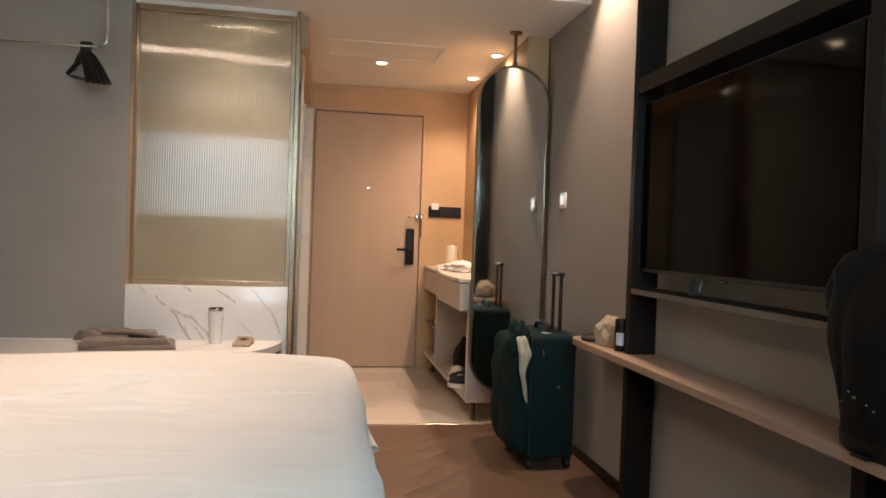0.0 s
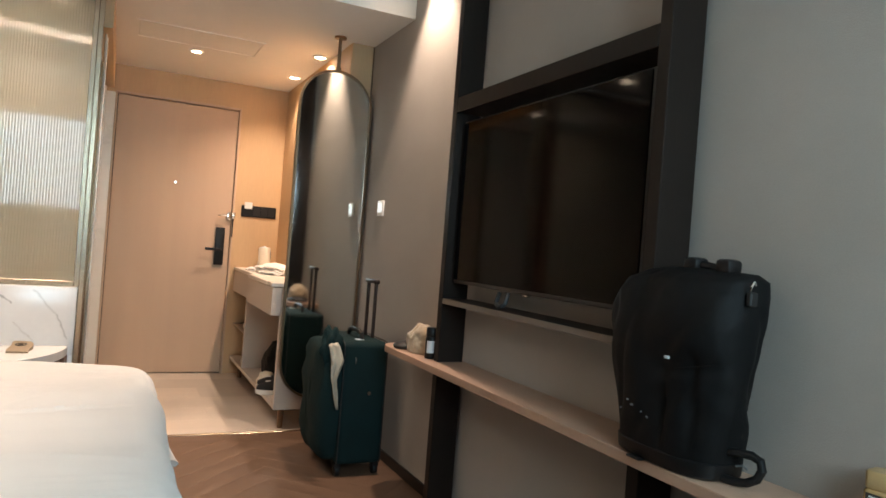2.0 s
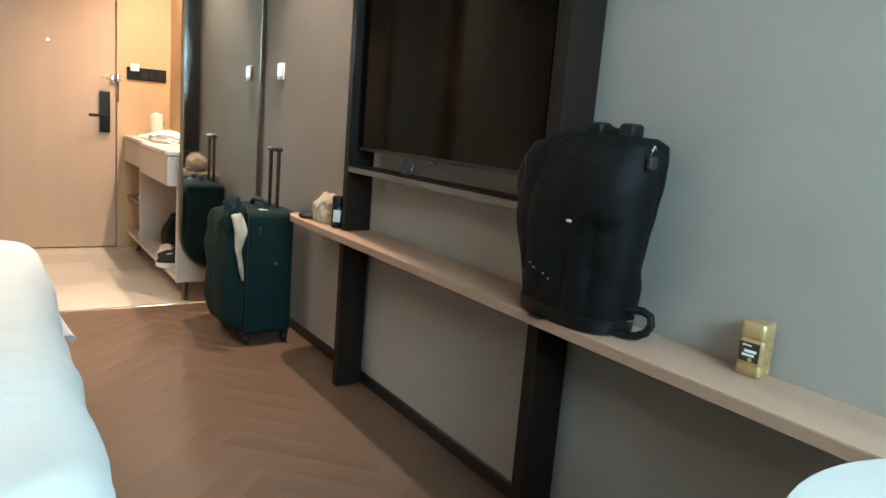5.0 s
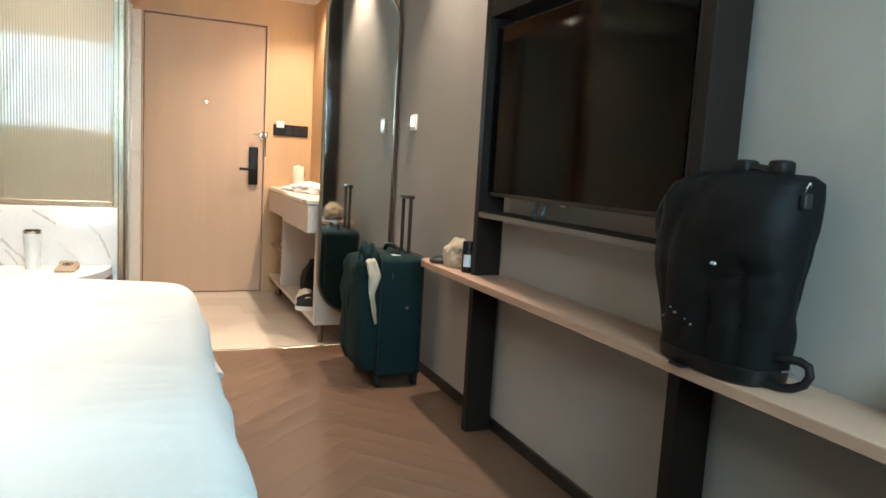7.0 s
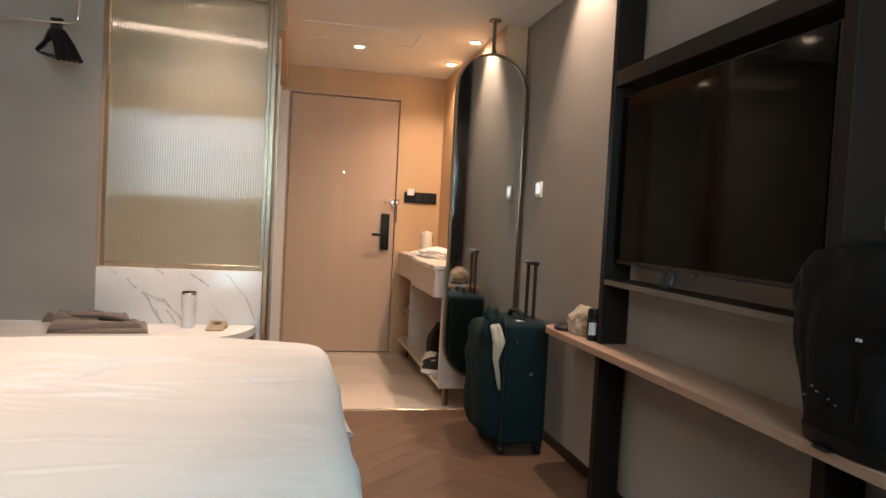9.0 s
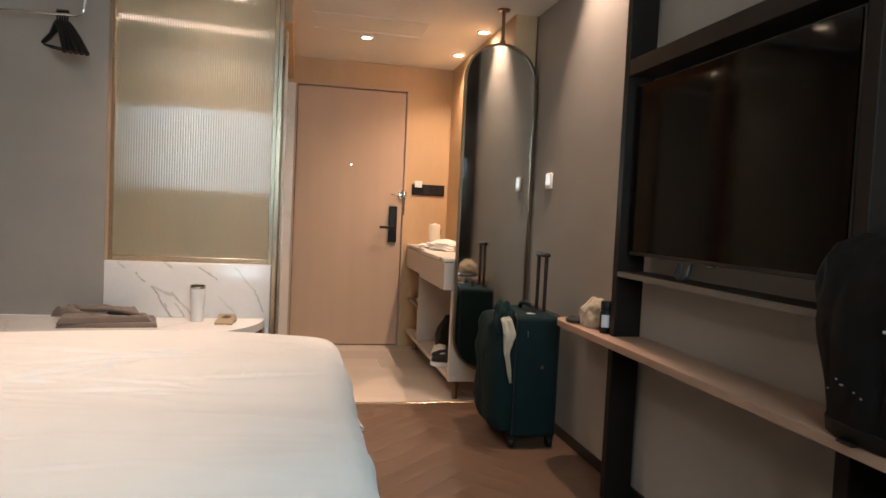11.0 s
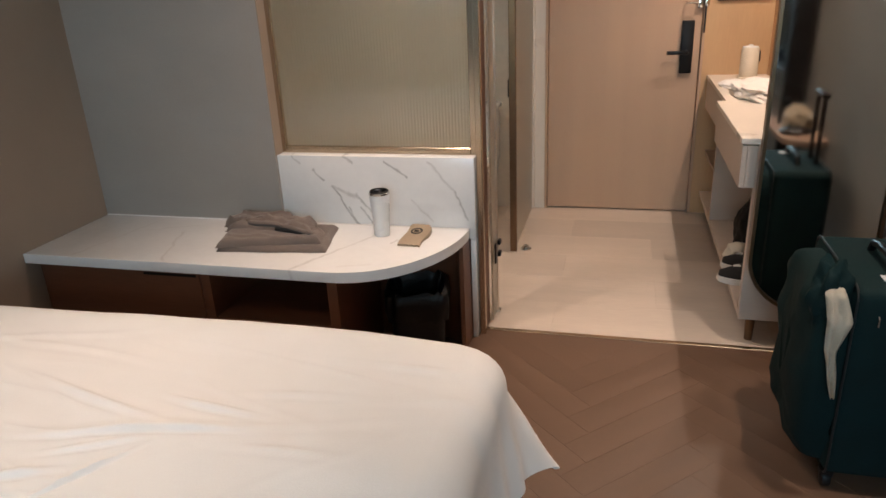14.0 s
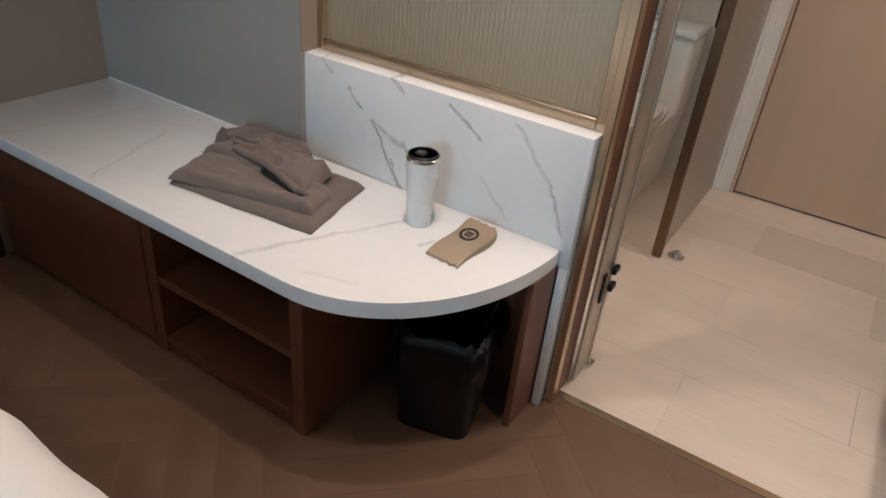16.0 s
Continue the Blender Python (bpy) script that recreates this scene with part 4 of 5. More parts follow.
part("bottom", box(VX + 0.002, VY0 + 0.036, 0.12, STEP_R - 0.002, VY1, 0.145, 0.002), M["vanity"], van)
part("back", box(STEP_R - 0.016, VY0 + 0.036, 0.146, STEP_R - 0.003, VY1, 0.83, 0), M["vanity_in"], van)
part("divider", box(VX + 0.004, 5.56, 0.146, STEP_R - 0.017, 5.585, 0.664, 0.002), M["vanity"], van)
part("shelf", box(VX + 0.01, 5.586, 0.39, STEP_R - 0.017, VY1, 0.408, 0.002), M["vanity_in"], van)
for lx, ly in ((VX + 0.06, VY0 + 0.07), (STEP_R - 0.07, VY0 + 0.07), (VX + 0.06, 5.95), (STEP_R - 0.07, 5.95)):
    part("leg", cyl(lx, ly, 0.0, 0.12, 0.016, 0.02, seg=20), M["dark_bronze"], van)
part("countertop", prism([(STEP_R - 0.002, VY0 - 0.003), (STEP_R - 0.002, VY1), (VX - 0.016, VY1), (VX - 0.016, 5.212), (VX - 0.06, 5.212), (VX - 0.06, VY0 - 0.003)], 0.831, 0.853, 0.002), M["vanity_top"], van)

kettle = thing("electric_kettle", "cream electric kettle on the vanity top", "kettle")
KX, KY = 2.02, 5.92
part("base", cyl(KX, KY, 0.853, 0.868, 0.052, seg=36, bevel=0.004), M["cream"], kettle)
part("body", lathe(KX, KY, [(0.045, 0.869), (0.048, 0.874), (0.047, 0.94), (0.045, 1.015), (0.042, 1.023)]), M["cream"], kettle, "cream enamel body", smooth=50)
part("lid", lathe(KX, KY, [(0.041, 1.024), (0.039, 1.029), (0.012, 1.032), (0.010, 1.038), (0.002, 1.040)]), M["white"], kettle, smooth=50)
part("handle", tube([(KX + 0.03, KY + 0.03, 1.00), (KX + 0.055, KY + 0.055, 0.995), (KX + 0.06, KY + 0.065, 0.95), (KX + 0.028, KY + 0.03, 0.90)], 0.007), M["tv_back"], kettle)


def crumple(cx, cy, cz, rx, ry, rz, seed, rough=0.35, sub=4, flat=True):
    """A soft crumpled heap of cloth that rests on its support."""
    bm = bmesh.new()
    bmesh.ops.create_icosphere(bm, subdivisions=sub, radius=1)
    for v in bm.verts:
        d = v.co.normalized()
        k = 1 + rough * noise.noise(d * 1.8 + Vector((seed, 0, 0))) + rough * 0.5 * noise.noise(d * 4.5 + Vector((0, seed, 0)))
        z = d.z * rz * k
        if flat and z < -rz * 0.5:
            z = -rz * 0.5
        v.co = (cx + d.x * rx * k, cy + d.y * ry * k, cz + rz * 0.5 + z)
    return bm


whole("hand_towel", crumple(1.985, 5.36, 0.853, 0.12, 0.22, 0.05, 3.3, 0.22, 5), M["linen"], "crumpled white hand towel on the vanity top", "towel", smooth=60)
whole("folded_towel", crumple(1.92, 5.66, 0.853, 0.075, 0.12, 0.022, 8.1, 0.2), M["linen"], "small folded white towel on the vanity top", "towel", smooth=60)


def sneaker(x, y, z, turn, upper, label):
    s = thing("shoe", label, "shoe", group="shoes in the vanity")
    sole, body = [], []
    for z_, k in ((0.0, 0.94), (0.008, 1.0), (0.028, 1.0)):
        sole.append([(0.135 * k * math.cos(a), (0.046 + 0.008 * math.cos(a)) * k * math.sin(a), z_) for a in [2 * math.pi * i / 28 for i in range(28)]])
    for z_, k, back in ((0.028, 0.95, 0), (0.05, 0.93, 0.0), (0.075, 0.72, -0.03), (0.10, 0.45, -0.062), (0.105, 0.38, -0.066)):
        body.append([(back + 0.135 * k * math.cos(a), 0.045 * (k * 0.6 + 0.4) * math.sin(a), z_) for a in [2 * math.pi * i / 28 for i in range(28)]])
    part("sole", loft(sole), M["white"], s, "white rubber sole", smooth=50)
    part("upper", loft(body), upper, s, smooth=60)
    part("laces", crumple(0.035, 0, 0.072, 0.035, 0.018, 0.008, 4.0, 0.3, 2), M["white"], s, "white laces", smooth=60)
    s.matrix_world = pose(x, y, z, 0, 0, turn)
    return s


sneaker(1.93, 4.72, 0.145, 175, M["shoe"], "black sneaker with a white sole in the vanity")
sneaker(1.96, 4.86, 0.145, 168, M["shoe"], "black sneaker with a white sole in the vanity")
whole("dark_bag", crumple(2.01, 5.13, 0.145, 0.10, 0.15, 0.17, 6.2, 0.25), M["pack"], "slumped black cloth bag in the vanity", "bag", smooth=60)
whole("white_cap", crumple(1.91, 4.98, 0.145, 0.055, 0.06, 0.06, 2.2, 0.3, 3), M["cream"], "crumpled cream cloth in the vanity", "cloth", smooth=60)
slip = thing("slipper_pack", "small white packet on the vanity shelf", "packet")
part("packet", box(1.87, 5.66, 0.146, 1.93, 5.76, 0.19, 0.012, 2), M["white"], slip)
slip2 = thing("slipper_pack", "small white packet on the vanity shelf", "packet")
part("packet", box(1.88, 5.70, 0.409, 1.94, 5.82, 0.445, 0.012, 2), M["white"], slip2)

# ---- suitcase ----
case = thing("suitcase", "dark teal canvas suitcase standing open at its front pocket", "suitcase")
SX0, SX1, SY0, SY1 = 1.965, 2.20, 3.555, 3.985
part("shell", box(SX0, SY0, 0.055, SX1, SY1, 0.645, 0.03, 4), M["case"], case, smooth=50)


def piping(x, y0, y1, z0, z1, r=0.035, w=0.0032):
    pts = []
    for cy, cz, a0 in ((y1 - r, z1 - r, 0), (y0 + r, z1 - r, 90), (y0 + r, z0 + r, 180), (y1 - r, z0 + r, 270)):
        for k in range(7):
            a = radians(a0 + 15 * k)
            pts.append((x, cy + r * math.cos(a), cz + r * math.sin(a)))
    return tube(pts + pts[:1], w, 8)


part("piping", piping(SX0 + 0.008, SY0 - 0.002, SY1 + 0.002, 0.053, 0.647), M["case_trim"], case)
part("piping", piping(SX1 - 0.012, SY0 - 0.002, SY1 + 0.002, 0.053, 0.647), M["case_trim"], case)
pocket = loft([[(SX0 - dx * (0.82 + 0.18 * math.sin(math.pi * min(1, max(0, (z - 0.05) / 0.6)))), y, z) for y, z in [(3.77 + (0.20 - inset) * math.copysign(abs(math.cos(a)) ** 0.32, math.cos(a)), 0.345 + (0.285 - inset) * math.copysign(abs(math.sin(a)) ** 0.32, math.sin(a))) for a in [2 * math.pi * i / 48 for i in range(48)]]] for dx, inset in ((-0.012, 0.0), (0.02, 0.0), (0.045, 0.002), (0.066, 0.010), (0.080, 0.025), (0.089, 0.05), (0.094, 0.08), (0.096, 0.12), (0.096, 0.16))])
for v in pocket.verts:
    v.co += 0.022 * Vector((noise.noise(v.co * 8), noise.noise(v.co * 8 + Vector((5, 0, 0))) * 0.6, noise.noise(v.co * 8 + Vector((0, 5, 0))) * 0.4)) + Vector((0.010 * noise.noise(v.co * 21), 0, 0))
part("front_pocket", pocket, M["case"], case, "bulging half-open front pocket", smooth=60)
flap = crumple(SX0 - 0.042, SY0 + 0.055, 0.545, 0.05, 0.045, 0.105, 5.0, 0.34, 4, False)
part("pocket_flap", flap, M["case"], case, "loose folded pocket flap", smooth=60)
part("top_handle", tube([(2.085, 3.64, 0.645), (2.085, 3.655, 0.672), (2.085, 3.70, 0.682), (2.085, 3.80, 0.682), (2.085, 3.845, 0.672), (2.085, 3.86, 0.645)], 0.011, 10), M["black"], case)
part("zip_pull", tube([(2.03, SY0 + 0.002, 0.572), (2.03, SY0 - 0.005, 0.566), (2.03, SY0 - 0.005, 0.545), (2.03, SY0 + 0.002, 0.54)], 0.0028, 8), M["chrome"], case, "small steel zip pull")
part("badge", cyl(2.11, 0.40, SY0 - 0.004, SY0 + 0.001, 0.009, axis="y", seg=20), M["chrome"], case)
part("label", box(2.05, 3.62, 0.6455, 2.09, 3.66, 0.6475, 0.0005), M["label_white"], case, "white luggage label")
pull = part("telescopic_handle", box(2.148, 3.695, 0.918, 2.178, 3.845, 0.94, 0.008, 3), M["handle_rod"], case)
for ry in (3.715, 3.825):
    part("rod", tube([(2.163, ry, 0.64), (2.163, ry, 0.922)], 0.0095, 12), M["handle_rod"], pull)
for wx in (1.985, 2.175):
    for wy in (3.59, 3.95):
        w = part("wheel", cyl(wy, 0.026, wx - 0.012, wx + 0.012, 0.026, axis="x", seg=24, bevel=0.003), M["black"], case)
        part("fork", box(wx - 0.018, wy - 0.018, 0.035, wx + 0.018, wy + 0.018, 0.06, 0.004), M["black"], w)


def strip(points, width, thick, seed, n=28):
    """A hanging length of cloth along a line, with soft side folds."""
    bm = bmesh.new()
    pts = [Vector(p) for p in points]
    rows = []
    for i in range(n + 1):
        u = i / n * (len(pts) - 1)
        k = min(int(u), len(pts) - 2)
        c = pts[k].lerp(pts[k + 1], u - k)
        wd = (width[0] + (width[1] - width[0]) * i / n) * min(1, 0.4 + i / 9)
        row = []
        for j in range(9):
            s = j / 8 - 0.5
            row.append(bm.verts.new(c + Vector((s * wd * (1 + 0.18 * math.sin(i * 0.45 + 2.5)), -0.007 * math.cos(s * 11 + seed + 0.1 * i) + 0.006 * noise.noise((i * 0.3, j, seed)), 0.004 * noise.noise((j, i * 0.2, seed))))))
        rows.append(row)
    for a, b in zip(rows, rows[1:]):
        for j in range(8):
            bm.faces.new((a[j], a[j + 1], b[j + 1], b[j]))
    bmesh.ops.solidify(bm, geom=bm.faces[:], thickness=thick)
    return bm


whole("cream_cloth", strip([(1.925, 3.585, 0.640), (1.920, 3.55, 0.628), (1.935, 3.528, 0.56), (1.922, 3.525, 0.48), (1.935, 3.527, 0.40), (1.948, 3.53, 0.33)], (0.078, 0.012), 0.006, 2.0),
      M["cream"], "cream cotton cloth hanging out of the suitcase pocket", "cloth", smooth=60)

# ---- things on the ledge ----
pack = thing("backpack", "black coated nylon backpack standing on the oak ledge", "backpack")
PX, PY = 2.185, 1.64


def pack_ring(z, hx, hy, dx=0.0, dy=0.0, n=128):
    out = []
    for i in range(n):
        a = 2 * math.pi * i / n
        c, s = math.cos(a), math.sin(a)
        out.append((PX + dx + hx * math.copysign(abs(c) ** 0.7, c), PY + dy + hy * math.copysign(abs(s) ** 0.7, s), z))
    return out


body = loft([pack_ring(0.661, 0.075, 0.14), pack_ring(0.672, 0.085, 0.152), pack_ring(0.70, 0.088, 0.156), pack_ring(0.78, 0.092, 0.168), pack_ring(0.86, 0.099, 0.184, 0, 0.008), pack_ring(0.94, 0.105, 0.198, 0, 0.012),
             pack_ring(1.01, 0.107, 0.198, 0, 0.008), pack_ring(1.06, 0.103, 0.198, 0, 0.006), pack_ring(1.095, 0.092, 0.180, 0.006, -0.006), pack_ring(1.112, 0.066, 0.14, 0.012, -0.022), pack_ring(1.118, 0.035, 0.08, 0.015, -0.03)])
bmesh.ops.subdivide_edges(body, edges=[e for e in body.edges if abs(e.verts[0].co.z - e.verts[1].co.z) > 0.02], cuts=4)
for v in body.verts:
    if v.co.z > 0.68:
        q = v.co.copy()
        lift = min(1, (q.z - 0.68) / 0.1)
        soft = Vector((noise.noise(q * 6), noise.noise(q * 6 + Vector((3, 0, 0))), 0.5 * noise.noise(q * 7)))
        crease = max(0, 1 - abs(noise.noise((q.x * 4, q.y * 9 + q.z * 3, q.z * 4))) * 6)
        away = Vector((q.x - PX, (q.y - PY) * 0.5, 0)).normalized()
        fine = Vector((noise.noise(q * 19), noise.noise(q * 19 + Vector((4, 0, 0))), 0))
        v.co += lift * (0.015 * soft - 0.008 * crease * away + 0.004 * fine)
        if q.x < PX:
            # the pulled fold across the lower front and the slack above the seam
            run = (q.z - 0.775) * 0.62 - (1.575 - q.y) * 0.78
            v.co.x -= 0.012 * math.exp(-(run / 0.008) ** 2) * math.exp(-(((q.z - 0.775) * 0.78 + (1.575 - q.y) * 0.62 - 0.05) / 0.05) ** 2)
            v.co.x += 0.010 * math.exp(-((q.z - 0.895 + 0.25 * (q.y - 1.55)) / 0.012) ** 2) * (1 if 1.45 < q.y < 1.62 else 0)
            v.co.x += 0.012 * math.exp(-((q.y - 1.60 + 0.1 * (q.z - 0.8)) / 0.008) ** 2) * math.exp(-((q.z - 0.80) / 0.06) ** 2)
        hollow = math.exp(-((q.y - 1.53) / 0.012) ** 2) * (1 if q.z < 0.93 and q.x < PX else 0)
        v.co += lift * 0.008 * hollow * Vector((1, 0, 0))
        v.co.z -= 0.05 * max(0, (q.y - 1.70) / 0.14) ** 2 * max(0, (q.z - 1.0) / 0.13)


def pack_face(y, z):
    """The front of the pack at a height and a place along the ledge."""
    return min(v.co.x for v in body.verts if abs(v.co.y - y) < 0.022 and abs(v.co.z - z) < 0.02)


scuffs = [(1.742 - 0.024 * k - 0.008 * (k % 2), 0.778 + 0.009 * ((k * 3) % 4 - 1.5)) for k in range(5)]
scuff_x = [pack_face(sy, sz) for sy, sz in scuffs]
mark_x = pack_face(1.59, 0.915)
seam_x = {round(1.615 - 0.012 * k, 3): pack_face(1.615 - 0.012 * k, 0.897 - 0.25 * (0.065 - 0.012 * k)) + 0.003 for k in range(13)}


def pack_seam(y):
    return seam_x[round(y, 3)]


part("body", body, M["pack"], pack, smooth=60)
for k, ((sy, sz), sx) in enumerate(zip(scuffs, scuff_x)):
    part("scuff", crumple(sx + 0.001, sy, sz, 0.0025, 0.002 + 0.002 * (k % 3), 0.0022, 3.7 * k, 0.8, 2, False), M["scuff"], pack, "pale paint scuff")
part("base_panel", loft([pack_ring(0.6605, 0.078, 0.144), pack_ring(0.668, 0.088, 0.155), pack_ring(0.698, 0.0905, 0.1585), pack_ring(0.702, 0.086, 0.153)]), M["black"], pack, smooth=50)
part("grab_handle", tube([(2.19, 1.55, 1.10), (2.185, 1.565, 1.118), (2.185, 1.60, 1.123), (2.185, 1.64, 1.118), (2.19, 1.665, 1.09)], 0.013, 10), M["black"], pack)
for hy in (1.505, 1.60):
    part("buckle", box(2.160, hy, 1.108, 2.205, hy + 0.042, 1.142, 0.010, 2), M["black"], pack)
part("side_clip", box(2.150, 1.432, 1.045, 2.172, 1.446, 1.075, 0.003), M["tv_back"], pack)
part("side_ring", tube([(2.150, 1.436, 1.078), (2.146, 1.430, 1.086), (2.152, 1.428, 1.096), (2.160, 1.432, 1.090)], 0.0022, 8), M["chrome"], pack, "small steel ring")
part("shoulder_strap", tube([(2.165, 1.50, 0.672), (2.178, 1.462, 0.671), (2.186, 1.440, 0.675), (2.192, 1.420, 0.688), (2.196, 1.412, 0.708), (2.197, 1.418, 0.726), (2.192, 1.436, 0.733), (2.182, 1.464, 0.732), (2.175, 1.495, 0.726)], 0.0095, 12), M["black"], pack)
part("strap_tail", tube([(2.188, 1.472, 0.70), (2.190, 1.455, 0.706), (2.192, 1.445, 0.70)], 0.0022, 8), M["scuff"], pack, "pale strap tail")
part("front_seam", tube([(pack_seam(y), y, 0.897 - 0.25 * (y - 1.55)) for y in [1.615 - 0.012 * k for k in range(4, 13)]], 0.0018, 6), M["pack"], pack, "raised front seam")
part("strap_end", box(2.085, 1.655, 0.6605, 2.125, 1.70, 0.667, 0.002), M["black"], pack)
part("logo_patch", box(mark_x - 0.0015, 1.582, 0.911, mark_x + 0.008, 1.596, 0.917, 0.001), M["label_white"], pack, "small pale maker's mark")

jar = thing("coffee_jar", "square gold instant coffee jar with a dark label on the ledge", "coffee jar")


def square_ring(z, half, corner=0.011, n=6):
    """A rounded square round the upright axis at one height."""
    out = []
    for sx, sy, a0 in ((1, 1, 0), (-1, 1, 90), (-1, -1, 180), (1, -1, 270)):
        for k in range(n + 1):
            a = radians(a0 + 90 * k / n)
            out.append((sx * (half - corner) + corner * math.cos(a), sy * (half - corner) + corner * math.sin(a), z))
    return out


part("glass_body", loft([square_ring(0.0, 0.026), square_ring(0.003, 0.0285), square_ring(0.020, 0.0290), square_ring(0.024, 0.0275), square_ring(0.027, 0.0288), square_ring(0.076, 0.0288), square_ring(0.080, 0.0265), square_ring(0.082, 0.025)]),
     M["coffee"], jar, "gold foil body", smooth=45)
part("lid", loft([square_ring(0.0825, 0.0268), square_ring(0.0845, 0.028), square_ring(0.113, 0.0278), square_ring(0.1165, 0.0255), square_ring(0.117, 0.018)]), M["gold"], jar, "smooth pale gold lid", smooth=45)
jar_label = part("label", box(-0.0294, -0.0215, 0.032, -0.0286, 0.0215, 0.074, 0.0003), M["ink"], jar, "dark label with pale print")
for z0, z1, y0, y1 in ((0.052, 0.058, -0.016, 0.010), (0.044, 0.049, -0.012, 0.014), (0.066, 0.069, -0.004, 0.015)):
    part("printed_bar", box(-0.0299, y0, z0, -0.0293, y1, z1, 0), M["cup"], jar_label, smooth=0)
part("printed_dot", cyl(-0.004, 0.037, -0.0299, -0.0293, 0.0045, axis="x", seg=16), M["gold"], jar_label)
jar.matrix_world = pose(2.262, 1.203, 0.6605, 0, 0, 8) @ Matrix.Scale(0.94, 4)

can = thing("deodorant_bottle", "small dark blue bottle with a pale label on the ledge", "bottle")
part("body", lathe(2.176, 3.03, [(0.024, 0.661), (0.026, 0.664), (0.026, 0.745), (0.022, 0.752)]), M["black"], can, smooth=40)
part("cap", lathe(2.176, 3.03, [(0.0235, 0.7525), (0.0245, 0.755), (0.0245, 0.785), (0.021, 0.79), (0.002, 0.791)]), M["black"], can, smooth=40)
lab = bmesh.new()
rows = [[lab.verts.new((2.176 + 0.0266 * math.cos(a), 3.03 + 0.0266 * math.sin(a), z)) for a in [radians(200 + 8 * k) for k in range(10)]] for z in (0.685, 0.71, 0.735)]
for a, b in zip(rows, rows[1:]):
    for k in range(9):
        lab.faces.new((a[k], a[k + 1], b[k + 1], b[k]))
part("label", lab, M["label_white"], can, "pale paper label", smooth=60)

hat = thing("fleece_cap", "cream fleece cap with a dark brim lying on the ledge", "cap")
crown = crumple(2.212, 3.185, 0.661, 0.072, 0.098, 0.082, 1.4, 0.14, 5)
for v in crown.verts:
    dent = math.exp(-((v.co.y - 3.20 - 0.3 * (v.co.x - 2.21)) / 0.010) ** 2)
    v.co.z -= 0.012 * dent * max(0, (v.co.z - 0.68) / 0.06)
part("crown", crown, M["fleece"], hat, smooth=60)
part("brim", crumple(2.185, 3.292, 0.661, 0.072, 0.062, 0.022, 4.4, 0.08, 4), M["tv_back"], hat, "dark curved brim", smooth=60)
part("button", cyl(2.20, 3.175, 0.722, 0.732, 0.006, seg=14, bevel=0.002), M["black"], hat)

# ---- things on the bench ----
trousers = thing("folded_trousers", "taupe cotton trousers folded in a loose pile on the bench", "folded clothes")


def fold(corners, z0, h, seed, rumple=0.008, soft=0.035):
    """A folded layer of cloth over four plan corners, anticlockwise from the front left, with soft turned edges."""
    bm = bmesh.new()
    nx, ny = 34, 24
    c = [Vector((x, y, 0)) for x, y in corners]
    low, up = [], []
    for i in range(nx + 1):
        a, b = [], []
        for j in range(ny + 1):
            u, v = i / nx, j / ny
            p = (c[0] * (1 - u) + c[1] * u) * (1 - v) + (c[3] * (1 - u) + c[2] * u) * v
            edge = min(u, 1 - u, v, 1 - v)
            rise = h * min(1, edge / soft) ** 0.5
            wob = rumple * (noise.noise((p.x * 8, p.y * 10, seed)) + 0.6 * noise.noise((p.x * 19, p.y * 16, seed + 3)))
            ridge = max(0, 1 - abs(noise.noise((p.x * 6 + p.y * 5, p.y * 9, seed + 6))) * 7)
            side = Vector((0.010 * noise.noise((p.y * 12, seed, 1)), 0.010 * noise.noise((p.x * 9, seed, 2)), 0))
            p = p + side
            a.append(bm.verts.new((p.x, p.y, z0)))
            lift = rise + (wob + rumple * 0.8 * ridge) * min(1, edge / 0.08)
            b.append(bm.verts.new((p.x, p.y, z0 + max(0.002, lift))))
        low.append(a)
        up.append(b)
    for i in range(nx):
        for j in range(ny):
            bm.faces.new((up[i][j], up[i + 1][j], up[i + 1][j + 1], up[i][j + 1]))
            bm.faces.new((low[i][j], low[i][j + 1], low[i + 1][j + 1], low[i + 1][j]))
    for i in range(nx):
        bm.faces.new((low[i][0], low[i + 1][0], up[i + 1][0], up[i][0]))
        bm.faces.new((up[i][ny], up[i + 1][ny], low[i + 1][ny], low[i][ny]))
    for j in range(ny):
        bm.faces.new((up[0][j], up[0][j + 1], low[0][j + 1], low[0][j]))
        bm.faces.new((low[nx][j], low[nx][j + 1], up[nx][j + 1], up[nx][j]))
    return bm


part("lower_fold", fold([(-0.14, 3.917), (0.295, 3.962), (0.237, 4.235), (-0.205, 4.20)], 0.498, 0.020, 1.0, 0.003), M["cloth"], trousers, smooth=60)
part("middle_fold", fold([(-0.138, 3.915), (0.262, 4.005), (0.235, 4.115), (-0.18, 4.13)], 0.515, 0.030, 5.0, 0.008, 0.06), M["cloth"], trousers, smooth=60)
part("upper_fold", fold([(-0.175, 4.055), (0.205, 4.045), (0.165, 4.19), (-0.10, 4.205)], 0.530, 0.030, 9.0, 0.016, 0.09), M["cloth"], trousers, smooth=60)
part("back_fold", fold([(-0.235, 4.14), (0.06, 4.13), (0.04, 4.255), (-0.19, 4.25)], 0.516, 0.040, 3.0, 0.014, 0.08), M["cloth"], trousers, smooth=60)
part("waistband", tube([(-0.08, 4.085, 0.562), (0.04, 4.070, 0.566), (0.12, 4.050, 0.560), (0.19, 4.035, 0.549), (0.222, 4.052, 0.535), (0.20, 4.085, 0.532)], 0.010, 10), M["cloth"], trousers)
